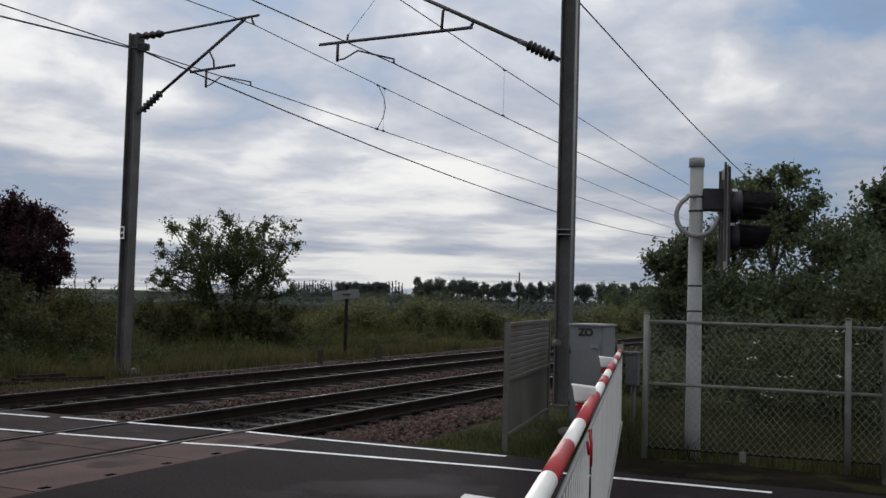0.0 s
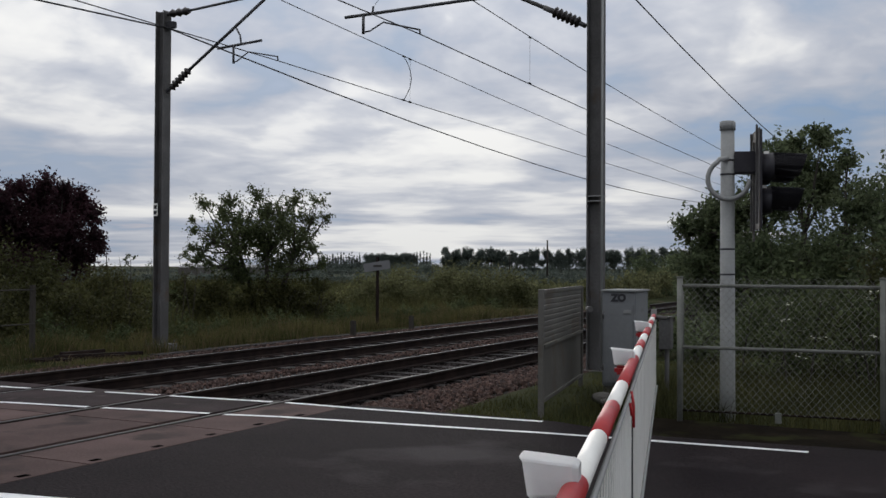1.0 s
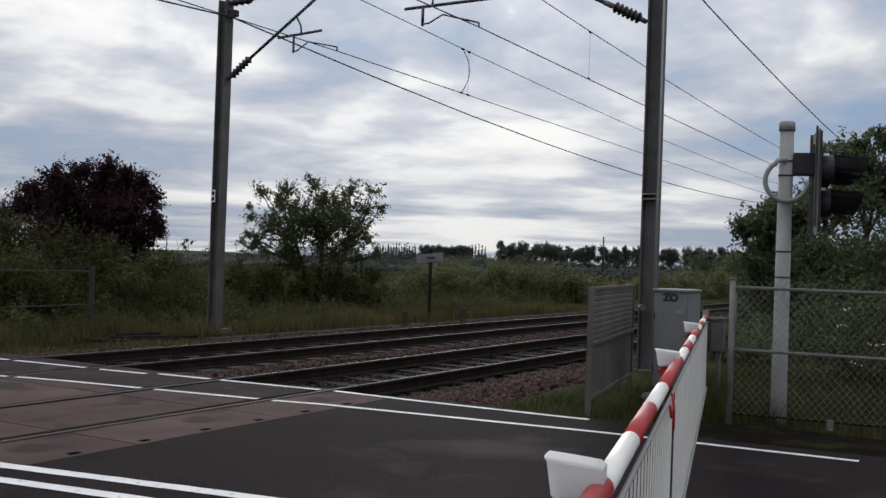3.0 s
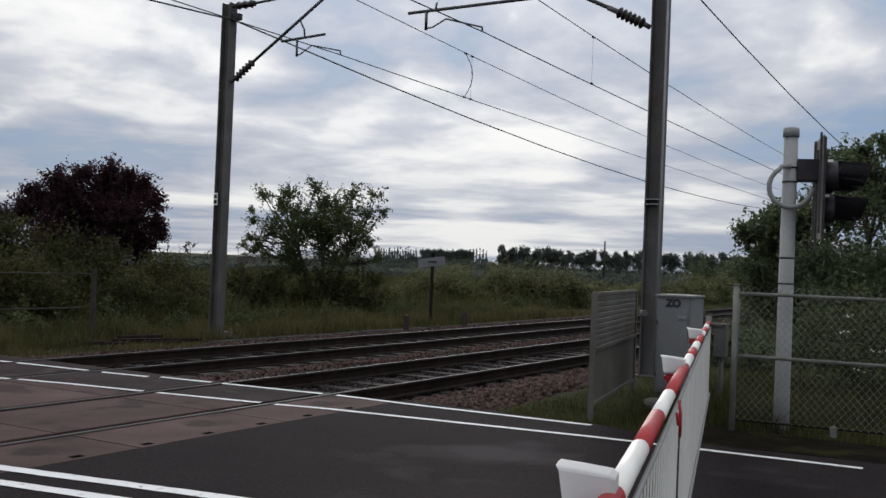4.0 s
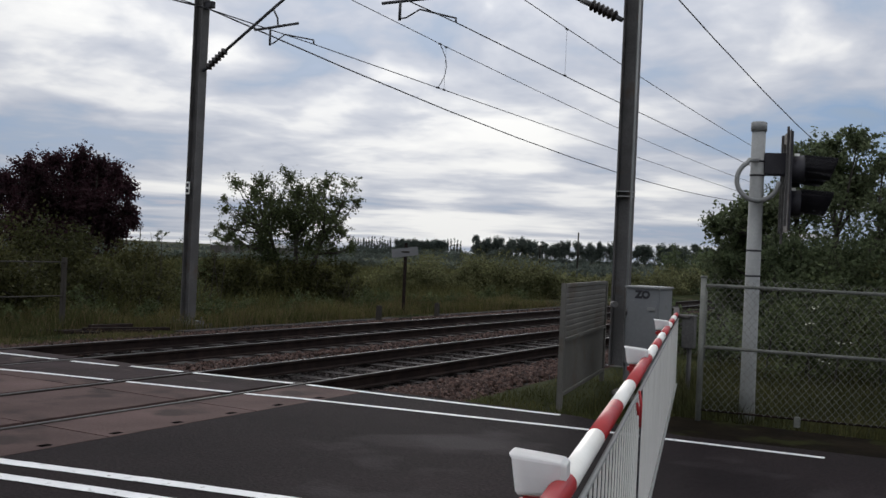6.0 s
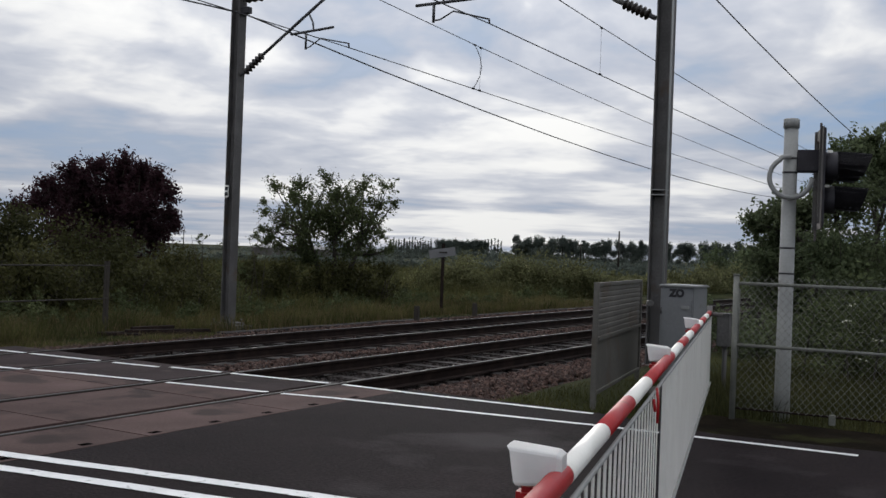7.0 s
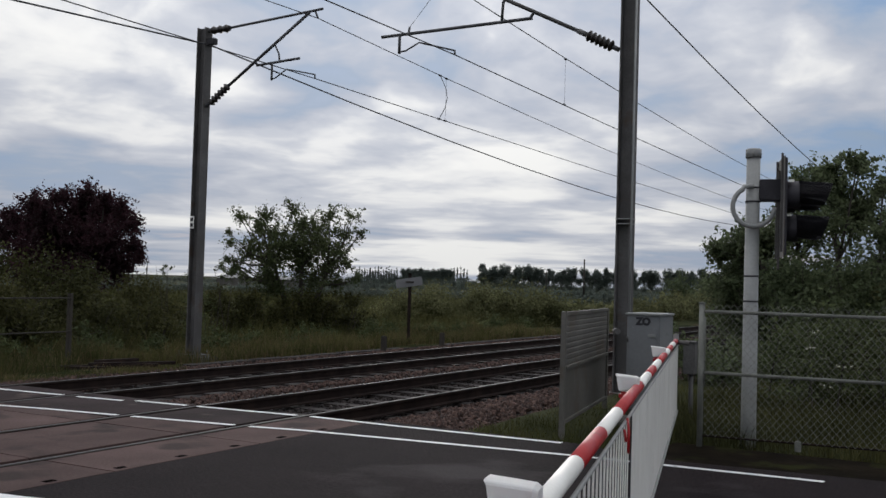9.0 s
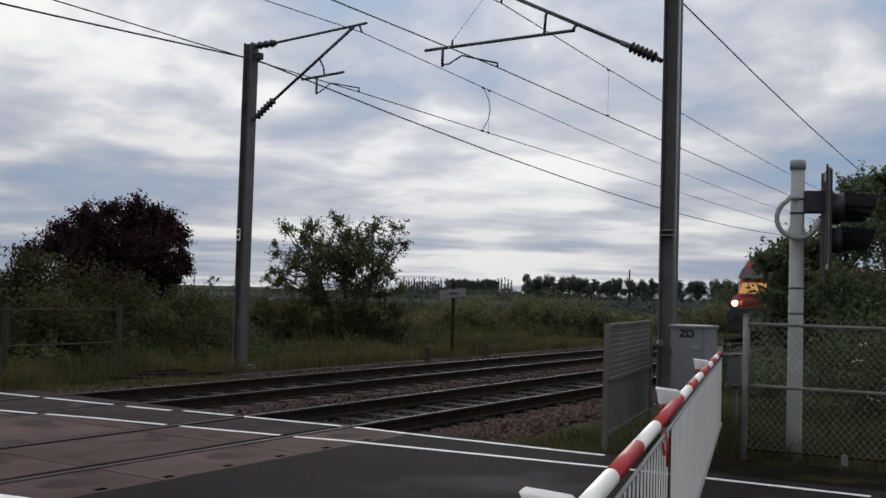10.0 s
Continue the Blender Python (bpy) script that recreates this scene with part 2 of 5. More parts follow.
M_WIRE = mat("dark_copper_wire", (0.0200, 0.0200, 0.0220), (0.0450, 0.0440, 0.0460), 8, 0.6, 0.4, 0.0)
M_STEELDARK = mat("dark_steel_tube", (0.065, 0.065, 0.070), (0.115, 0.115, 0.120), 4, 0.6, 0.4, 0.1)
M_WOOD = mat("weathered_timber", (0.026, 0.022, 0.018), (0.060, 0.051, 0.042), 5, 0.9, 0.0, 0.5, stretch=(1, 1, 0.2))
M_CONCRETE = mat("old_concrete", (0.070, 0.065, 0.058), (0.130, 0.122, 0.110), 4, 0.9, 0.0, 0.5, spots=((0.040, 0.041, 0.030), 3, 0.56))
M_SIGNWHITE = mat("faded_sign_board", (0.1560, 0.1560, 0.1590), (0.2160, 0.2160, 0.2160), 2, 0.7, 0.0, 0.05)
M_TRAINRED = mat("train_red", (0.17, 0.010, 0.014), (0.22, 0.014, 0.019), 1, 0.55, 0, 0, spec=0.15)
M_TRAINGREY = mat("train_grey", (0.05, 0.052, 0.06), (0.075, 0.078, 0.085), 1, 0.4, 0, 0)
M_TRAINYELLOW = mat("train_yellow", (0.62, 0.25, 0.02), (0.72, 0.32, 0.03), 1, 0.4, 0, 0)
M_GLASS = mat("dark_train_glass", (0.012, 0.013, 0.016), (0.02, 0.02, 0.024), 1, 0.2, 0, 0, spec=0.15)
M_HEADLIGHT = lamp_mat("headlight", (1.0, 0.86, 0.62), 5.0)
M_CABGLOW = lamp_mat("cab_marker_light", (1.0, 0.42, 0.10), 0.9)
M_FIELD = mat("far_roof_sheet", (0.20, 0.20, 0.20), (0.34, 0.33, 0.32), 0.4, 0.8)


# mesh helpers
def part(name, bm, material, parent=None, label=""):
    me = bpy.data.meshes.new(name)
    if isinstance(bm, tuple):
        me.from_pydata(bm[0], [], bm[1])
    else:
        bm.to_mesh(me)
        bm.free()
    me.materials.append(material)
    me.update()
    ob = new(name, me)
    if parent:
        ob.parent = parent
    if label:
        ob["label"] = label
    return ob


def thing(name, label, category, at=(0, 0, 0), group="", kind=""):
    ob = new(name)
    ob.location = at
    return tagged(ob, label, category, group, kind)


def box(bm, x0, x1, y0, y1, z0, z1, bevel=0.0, m=None):
    v = bmesh.ops.create_cube(bm, size=1.0, matrix=Matrix.Translation(((x0 + x1) / 2, (y0 + y1) / 2, (z0 + z1) / 2)) @ Matrix.Diagonal((x1 - x0, y1 - y0, z1 - z0, 1)))["verts"]
    if bevel:
        e = list({e for q in v for e in q.link_edges})
        v = bmesh.ops.bevel(bm, geom=e, offset=bevel, segments=2, affect="EDGES")["verts"]
    if m is not None:
        bmesh.ops.transform(bm, matrix=m, verts=v)
    return bm


def boxed(*a, **k):
    return box(bmesh.new(), *a, **k)


def tube(pts, radii, n=8, bm=None, cap=True):
    """A round bar along points; radii: one number or one for each point."""
    own = bm is None
    bm = bmesh.new() if own else bm
    pts = [Vector(p) for p in pts]
    if isinstance(radii, (int, float)):
        radii = [radii] * len(pts)
    rings, side = [], None
    for i, p in enumerate(pts):
        d = (pts[min(i + 1, len(pts) - 1)] - pts[max(i - 1, 0)]).normalized()
        ref = Vector((0, 0, 1)) if abs(d.z) < 0.9 else Vector((1, 0, 0))
        side = d.cross(ref).normalized() if side is None else (side - d * side.dot(d)).normalized()
        u = d.cross(side)
        rings.append([bm.verts.new(p + (side * math.cos(a) + u * math.sin(a)) * radii[i]) for a in (2 * math.pi * k / n for k in range(n))])
    for a, b in zip(rings, rings[1:]):
        for k in range(n):
            f = bm.faces.new((a[k], a[(k + 1) % n], b[(k + 1) % n], b[k]))
            f.smooth = n > 5
    if cap:
        bm.faces.new(rings[0])
        bm.faces.new(rings[-1][::-1])
    if own:
        bmesh.ops.recalc_face_normals(bm, faces=bm.faces)
    return bm


def extrude_y(profile, y0, y1):
    """A closed outline of (x, z) drawn out along y."""
    n = len(profile)
    v = [(x, y, z) for y in (y0, y1) for x, z in profile]
    f = [(i, (i + 1) % n, n + (i + 1) % n, n + i) for i in range(n)] + [tuple(range(n))[::-1], tuple(range(n, 2 * n))]
    return v, f


def quads(centres, a, b):
    """Separate four-sided leaves: centres, half axes a and b, all (n, 3)."""
    n = len(centres)
    v = np.stack([centres - a, centres + b * 0.9, centres + a, centres - b * 0.9], 1).reshape(-1, 3)
    f = np.arange(4 * n).reshape(-1, 4)
    return v.tolist(), f.tolist()


rng = np.random.default_rng(7)


def unit(n):
    v = rng.normal(size=(n, 3))
    return v / np.linalg.norm(v, axis=1)[:, None]


def leaf_cloud(clumps, per, size, flat=0.75):
    """Leaves in and around many round clumps (x, y, z, r); thinner towards the rim, gathered on twigs."""
    out = []
    for x, y, z, r in clumps:
        n = max(6, int(per * (r / 0.5) ** 2))
        twigs = max(3, n // 14)
        tw = unit(twigs) * (r * rng.uniform(0.25, 1.12, (twigs, 1)))
        pick = rng.integers(0, twigs, n)
        c = tw[pick] * rng.uniform(0.72, 1.1, (n, 1)) + rng.normal(size=(n, 3)) * r * 0.12
        c[:, 2] *= flat + 0.15
        out.append(c + (x, y, z))
    c = np.concatenate(out)
    n = len(c)
    # leaves turn their faces up to the light
    face = unit(n) + (0, 0, 0.75)
    a = np.cross(face, unit(n))
    a /= np.linalg.norm(a, axis=1)[:, None] + 1e-6
    b = np.cross(face, a)
    b /= np.linalg.norm(b, axis=1)[:, None] + 1e-6
    s = size * rng.uniform(0.6, 1.35, (n, 1))
    return quads(c, a * s, b * s * 0.55)


# the great sheet of ground, sunk along the railway
def ground_height(x, y):
    z = -0.10 + 0.05 * noise.noise(Vector((x * 0.35, y * 0.35, 0)))
    if -12.9 < x < -5.0 and y > 10.3:
        z = -0.46
    if y < 10.2 and x > -14.2:
        z = -0.16
    if x < -26:
        z -= min(0.6, (-26 - x) * 0.004)
    return z


def spread(lo, hi, mid0, mid1, step):
    m = list(np.arange(mid0, mid1 + 1e-6, step))
    a, g = [], step
    x = mid0
    while x > lo:
        g *= 1.35
        x -= g
        a.append(max(x, lo))
    b, g = [], step
    x = mid1
    while x < hi:
        g *= 1.35
        x += g
        b.append(min(x, hi))
    return a[::-1] + m + b


gx, gy = spread(-3500, 3500, -30, 14, 0.5), spread(-3500, 3500, 0, 50, 0.5)
gv = [(x, y, ground_height(x, y)) for y in gy for x in gx]
gf = [(j * len(gx) + i, j * len(gx) + i + 1, (j + 1) * len(gx) + i + 1, (j + 1) * len(gx) + i) for j in range(len(gy) - 1) for i in range(len(gx) - 1)]
ground = part("ground", (gv, gf), M_GRASSGROUND)
tagged(ground, "rough grassland and flat fields reaching the horizon", "ground", kind="structure")
for p in ground.data.polygons:
    p.use_smooth = True

# road over the crossing, with a raised lip where it meets the verge
rb = bmesh.new()
outline = [(-5.80, -4), (-5.80, 10.30), (-4.6, 10.26), (-3.4, 10.22), (-2.9, 10.02), (-2.2, 9.84), (0, 10.02), (25, 10.9), (25, -4)]
bmesh.ops.extrude_face_region(rb, geom=[rb.faces.new([rb.verts.new((x, y, -0.12)) for x, y in outline])])
for v in list(rb.verts)[len(outline):]:
    v.co.z = 0.0
bmesh.ops.recalc_face_normals(rb, faces=rb.faces)
road = tagged(part("road", rb, M_ASPHALT), "worn dark asphalt road leading over the railway", "road", kind="structure")
rb = boxed(-60, -12.45, -3, 9.7, -0.12, 0.0)
tagged(part("road", rb, M_ASPHALT), "dark asphalt road beyond the railway", "road", kind="structure")
rb = boxed(-2.6, 6.0, 9.8, 11.05, -0.14, -0.012)
tagged(part("verge", rb, M_DIRT), "bare muddy verge before the wire gate", "verge", kind="structure")


def stripe(pts, w, label):
    """A painted road line of width w along (x, y) points, with slightly ragged edges."""
    P = []
    for (x0, y0), (x1, y1) in zip(pts, pts[1:]):
        n = max(2, int(math.hypot(x1 - x0, y1 - y0) / 0.12))
        P += [(x0 + (x1 - x0) * k / n, y0 + (y1 - y0) * k / n) for k in range(n)]
    P.append(pts[-1])
    v = []
    for i, (x, y) in enumerate(P):
        d = Vector(P[min(i + 1, len(P) - 1)]) - Vector(P[max(i - 1, 0)])
        q = Vector((-d.y, d.x)).normalized() * w / 2
        for s in (1, -1):
            j = 1 + random.uniform(-0.10, 0.05)
            v.append((x + s * q.x * j, y + s * q.y * j, 0.005))
    f = [(2 * i, 2 * i + 1, 2 * i + 3, 2 * i + 2) for i in range(len(P) - 1)]
    return tagged(part("road_marking", (v, f), M_PAINT), label, "road marking", kind="structure", group="white road lines")


LINE = "worn white painted line across the crossing"
for pts in ([(-12.40, 9.42), (-11.54, 9.49)], [(-11.42, 9.50), (-10.18, 9.60)], [(-9.92, 9.61), (-9.20, 9.69)], [(-9.08, 9.79), (-8.30, 9.86)], [(-8.14, 9.88), (-6.76, 10.02)], [(-6.58, 10.05), (-5.5, 10.04), (-3.5, 10.12)]):
    stripe(pts, 0.085, LINE)
for pts in ([(-11.5, 8.1), (-10.06, 8.35)], [(-9.95, 8.40), (-9.32, 8.55), (-8.26, 8.71)], [(-8.07, 8.74), (-6.78, 8.96)], [(-6.60, 8.98), (-6.0, 9.12), (-3.18, 9.47), (-0.9, 9.60)]):
    stripe(pts, 0.085, LINE)
stripe([(-6.30, 5.14), (-5.83, 5.22), (-4.5, 5.46), (-3.3, 5.66), (0.0, 6.1)], 0.135, "white painted edge line on dark asphalt")
stripe([(-6.10, 4.82), (-5.83, 4.86), (-4.57, 5.07), (-3.7, 5.20), (0.0, 5.65)], 0.135, "white painted edge line on dark asphalt")

# railway: bed, rails, sleepers, crossing panels
RAILS = (-6.70, -8.205, -10.12, -11.625)
bed = [(-12.95, -0.5), (-12.5, -0.30), (-9.9, -0.235), (-8.4, -0.235), (-5.95, -0.26), (-5.0, -0.5)]
bed_v, bed_f = extrude_y(bed, 10.1, 640)
tagged(part("track_bed", (bed_v, bed_f), M_BALLAST), "dark oily ballast bed under two railway tracks", "ballast", kind="structure")
bed_v, bed_f = extrude_y([(x, z - 0.05) for x, z in bed], -60, 10.1)
tagged(part("track_bed", (bed_v, bed_f), M_BALLAST), "dark ballast bed under the crossing panels", "ballast", kind="structure")
web = [(-0.07, -0.165), (0.07, -0.165), (0.07, -0.15), (0.012, -0.135), (0.012, -0.045), (0.035, -0.035), (0.035, -0.006), (-0.035, -0.006), (-0.035, -0.035), (-0.012, -0.045), (-0.012, -0.135), (-0.07, -0.15)]
head = [(-0.024, -0.006), (0.024, -0.006), (0.019, 0.000), (0.010, 0.002), (-0.010, 0.002), (-0.019, 0.000)]
for x in RAILS:
    r = thing("rail", "rusty steel rail with a bright worn head", "rail", (x, 0, 0), "rails of two tracks", "structure")
    part("rail_web", extrude_y(web, -60, 640), M_RAIL, r, "rust-brown foot and web")
    part("rail_head", extrude_y(head, -60, 640), M_RAILTOP, r, "bright worn running surface")
# crossing slabs: edge, between the rails, between the tracks
SLABS = ((-6.63, -5.815), (-8.09, -6.815), (-10.045, -8.275), (-11.51, -10.23), (-12.43, -11.70))
crossing = tagged(thing("crossing_deck", "brown-grey concrete slabs laid between the rails", "crossing"), kind="structure")
slab_mesh = {}
for col, (x0, x1) in enumerate(SLABS):
    last = (None, 8.86, 8.60, 8.22, 8.05)[col]
    ends = [-2.78 + 1.83 * k for k in range(8)]
    if last:
        ends = [e for e in ends if e < last - 0.1] + [last, 10.03]
    for y, y1 in zip(ends, ends[1:]):
        tarred = y == last
        key = (x0, round(y1 - y, 2), tarred)
        if key not in slab_mesh:
            b = boxed(x0, x1, 0.006, y1 - y - 0.006, -0.2, 0.0, 0.006)
            me = bpy.data.meshes.new("slab")
            b.to_mesh(me)
            b.free()
            me.materials.append(M_TARSLAB if tarred else M_PANEL)
            slab_mesh[key] = me
        sl = new("slab", slab_mesh[key])
        sl.parent, sl.location = crossing, (0, y, -0.001 - random.random() * 0.002)
for k in range(12):
    y = 1.57 + 0.707 * k
    # no hole is cut; a flush black block paints the slot's shade
    sl = part("lifting_slot", boxed(-5.935, -5.875, y - 0.05, y + 0.05, -0.02, 0.001), M_SLOTSHADE, crossing, "lifting slot, its dark inside painted as a flush black block")
sb = box(bmesh.new(), -1.25, 1.25, -0.13, 0.13, -0.36, -0.185, 0.02)
sleeper = tagged(part("sleeper", sb, M_SLEEPER), "grey concrete sleeper sunk in dark ballast", "sleeper", group="sleepers", kind="structure")
sleeper.location = (-7.45, 10.62, 0)
for k in range(1, 90):
    copy_thing(sleeper, pose(-7.45 + random.uniform(-0.02, 0.02), 10.62 + 0.66 * k, random.uniform(-0.02, 0.01), 0, 0, random.uniform(-1, 1)))
for k in range(60):
    copy_thing(sleeper, pose(-10.87, 10.55 + 0.66 * k, -0.03))


def stones(n, xr, yr, z, size):
    """Angular stones strewn over a strip, in one mesh."""
    base = bmesh.new()
    bmesh.ops.create_icosphere(base, subdivisions=1, radius=1)
    bv = np.array([v.co for v in base.verts])
    bf = np.array([[v.index for v in f.verts] for f in base.faces])
    base.free()
    V, F = [], []
    for i in range(n):
        x, y = rng.uniform(*xr), yr[0] + (yr[1] - yr[0]) * rng.random() ** 1.5
        s = size * rng.uniform(0.5, 1.3)
        q = Euler(rng.uniform(0, 6.3, 3)).to_matrix()
        w = (bv * rng.uniform(0.55, 1.15, (len(bv), 1)) * (s, s * rng.uniform(0.6, 1), s * rng.uniform(0.5, 0.9))) @ np.array(q)
        V.append(w + (x, y, z(x, y)))
        F.append(bf + i * len(bv))
    return np.concatenate(V).tolist(), np.concatenate(F).tolist()


def shoulder(x, y):
    return -0.20 + 0.12 * math.exp(-((x + 5.45) / 0.6) ** 2) + 0.03 * noise.noise(Vector((x * 3, y * 3, 0)))


for name, n, xr, yr, z, size in (
        ("near_shoulder_stones", 7500, (-6.45, -4.72), (10.35, 34), shoulder, 0.045),
        ("six_foot_stones", 4200, (-9.95, -8.35), (10.3, 40), lambda x, y: -0.20 + 0.07 * math.exp(-((x + 9.15) / 0.45) ** 2), 0.038),
        ("crib_stones", 5200, (-8.6, -6.35), (10.2, 32), lambda x, y: -0.215, 0.040),
        ("cess_edge_stones", 2200, (-12.80, -12.30), (10.5, 40), lambda x, y: -0.10, 0.036),
        ("cess_stones", 1500, (-14.2, -12.4), (9.7, 15), lambda x, y: -0.145, 0.030),
        ("far_shoulder_stones", 3800, (-13.1, -11.75), (9.9, 40), lambda x, y: -0.18 + 0.04 * math.sin(y), 0.038)):
    st = part("ballast_stones", stones(n, xr, yr, z, size), M_DARKSTONE if name == "crib_stones" else M_STONE)
    tagged(st, "darker ballast stones between the rails" if name == "crib_stones" else "loose reddish-brown granite ballast stones", "ballast", kind="stuff")


# ---- overhead line
def h_column(h, w=0.26):
    """A rolled H section, one closed outline drawn upwards."""
    a, t, c = w / 2, 0.022, 0.009
    prof = [(-a, -a), (-a + t, -a), (-a + t, -c), (a - t, -c), (a - t, -a), (a, -a), (a, a), (a - t, a), (a - t, c), (-a + t, c), (-a + t, a), (-a, a)]
    n = len(prof)
    v = [(x, y, z) for z in (0, h) for x, y in prof]
    f = [(k, (k + 1) % n, n + (k + 1) % n, n + k) for k in range(n)]
    for o in (0, n):
        f += [(o, o + 1, o + 10, o + 11), (o + 2, o + 3, o + 8, o + 9), (o + 4, o + 5, o + 6, o + 7)]
    return v, f


def insulator(a, b, sheds, r0, r1):
    a, b = Vector(a), Vector(b)
    pts, rad = [], []
    for k in range(sheds * 4 + 1):
        s = k / (sheds * 4)
        pts.append(a.lerp(b, s))
        rad.append((r0, r1 * 0.8, r1, r1 * 0.7)[k % 4] if 0 < k < sheds * 4 else r0)
    return tube(pts, rad, 10)


def overhead_mast(at, h, w, label):
    m = thing("overhead_line_mast", label, "railway mast", at, "overhead line masts")
    part("column", h_column(h, w), M_GALV, m, "grey rolled-steel column")
    part("base_plate", box(bmesh.new(), -0.24, 0.24, -0.24, 0.24, -0.02, 0.03, 0.005), M_GALV, m)
    part("foundation", box(bmesh.new(), -0.38, 0.38, -0.38, 0.38, -0.45, -0.02, 0.03), M_CONCRETE, m, "stained concrete foundation block")
    for sx in (-1, 1):
        for sy in (-1, 1):
            part("bolt", tube([(sx * 0.19, sy * 0.19, 0.03), (sx * 0.19, sy * 0.19, 0.10)], 0.016, 6), M_GALV, m)
    return m


def bar(parent, pts, r, name="tube", material=None, label=""):
    return part(name, tube(pts, r, 8), material or M_STEELDARK, parent, label)


# far-side mast, at (-13.95, 16.0); its arm lies in the plane across the tracks
LX, LY = -13.87, 16.0
mast_l = overhead_mast((LX, LY, -0.02), 6.62, 0.215, "grey steel overhead mast with bracket arm beside the far track")
L = lambda x, z: (x - LX, 0, z + 0.02)
part("insulator", insulator(L(-13.70, 6.54), L(-13.22, 6.55), 3, 0.055, 0.085), M_INSUL, mast_l, "dark ribbed insulator")
bar(mast_l, [L(-13.84, 6.53), L(-13.66, 6.54)], 0.035, "pivot")
bar(mast_l, [L(-13.25, 6.55), L(-10.95, 6.70)], 0.026, "top_tube")
part("insulator", insulator(L(-13.66, 5.06), L(-13.20, 5.39), 6, 0.04, 0.085), M_INSUL, mast_l, "dark ribbed insulator")
bar(mast_l, [L(-13.84, 4.98), L(-13.64, 5.07)], 0.035, "pivot")
bar(mast_l, [L(-13.24, 5.36), L(-11.26, 6.66)], 0.030, "bracket_tube")
bar(mast_l, [L(-12.50, 5.74), L(-11.46, 5.80)], 0.026, "registration_tube")
bar(mast_l, [L(-12.55, 5.80), L(-12.45, 5.74)], 0.022, "clamp")
bar(mast_l, [L(-12.06, 6.10), L(-11.96, 5.93), L(-11.94, 5.78)], 0.018, "stay")
bar(mast_l, [L(-12.12, 5.76), L(-12.12, 5.42)], 0.022, "drop_bracket")
bar(mast_l, [L(-12.12, 5.44), L(-12.03, 5.46), L(-11.76, 5.61), L(-11.09, 5.46)], 0.013, "steady_arm")
bar(mast_l, [L(-11.09, 5.47), L(-11.08, 5.38)], 0.015, "contact_clip")
bar(mast_l, [L(-11.13, 6.69), L(-11.09, 6.60), L(-11.06, 6.53)], 0.02, "wire_clamp")
part("bracket", box(bmesh.new(), 0.10, 0.30, -0.06, 0.06, 6.27, 6.40, 0.01), M_BLACK, mast_l, "dark feeder wire bracket")
# number plate on the column, face towards the road
plate = part("plate", box(bmesh.new(), -0.11, 0.0, -0.118, -0.109, 2.55, 2.80, 0.003), M_WHITE, mast_l, "small white plate with dark marks")
for z in (2.73, 2.62):
    part("mark_bar", box(bmesh.new(), -0.09, -0.02, -0.122, -0.118, z - 0.035, z + 0.035), M_BLACK, plate)

# near-side mast, at (-5.04, 16.3)
RX, RY = -5.0, 16.3
mast_r = overhead_mast((RX, RY, -0.12), 7.3, 0.24, "tall grey steel overhead line mast beside the near track")
R = lambda x, z: (x - RX, 0, z + 0.12)
part("insulator", insulator(R(-5.28, 5.55), R(-5.74, 5.79), 6, 0.045, 0.10), M_INSUL, mast_r, "dark ribbed insulator")
bar(mast_r, [R(-5.18, 5.49), R(-5.30, 5.56)], 0.04, "pivot")
bar(mast_r, [R(-5.70, 5.77), R(-5.90, 5.87)], 0.045, "collar", M_GALV)
bar(mast_r, [R(-5.86, 5.85), R(-8.42, 7.13)], 0.034, "bracket_tube", M_GALV)
bar(mast_r, [R(-6.75, 6.17), R(-9.80, 6.12)], 0.030, "registration_tube")
bar(mast_r, [R(-6.72, 6.27), R(-6.80, 6.16)], 0.026, "clamp")
bar(mast_r, [R(-7.33, 6.16), R(-7.31, 6.50), R(-7.26, 6.57)], 0.026, "stay")
bar(mast_r, [R(-9.41, 6.13), R(-9.41, 5.78)], 0.028, "drop_bracket")
bar(mast_r, [R(-9.41, 5.81), R(-9.27, 5.82), R(-8.99, 5.95), R(-8.25, 5.74)], 0.016, "steady_arm")
bar(mast_r, [R(-8.25, 5.75), R(-8.24, 5.66)], 0.018, "contact_clip")
bar(mast_r, [R(-9.22, 6.13), R(-9.20, 6.26)], 0.02, "clamp")
bar(mast_r, [R(-9.21, 6.24), R(-8.42, 7.12)], 0.004, "tie_wire", M_GALV)
bar(mast_r, [R(-5.1, 7.12), R(-8.5, 7.16)], 0.03, "top_tube")
bar(mast_r, [R(-8.2, 7.03), R(-8.2, 6.82)], 0.02, "wire_clamp")
for z in (2.62, 2.70):
    part("band", box(bmesh.new(), -0.127, 0.127, -0.127, 0.127, z + 0.12, z + 0.135), M_GALVLIGHT, mast_r, "pale steel strap")
part("conduit", tube([(0.135, -0.10, 0.1), (0.135, -0.10, 3.3), (0.135, -0.10, 6.9)], 0.02, 6), M_GALVLIGHT, mast_r, "pale cable conduit up the column")
part("bell_box", tube([(-0.05, -0.2, 1.02), (0.03, -0.34, 1.02)], 0.05, 10), M_GALV, mast_r, "small round grey fitting")

# a further pair of masts far down the line, out of which the wires come
for x, y in ((-13.9, 76.0), (-5.04, 76.3), (-13.9, -44.0), (-5.04, -43.7)):
    overhead_mast((x, y, -0.1), 7.0, 0.27, "grey steel overhead line mast farther along the track")


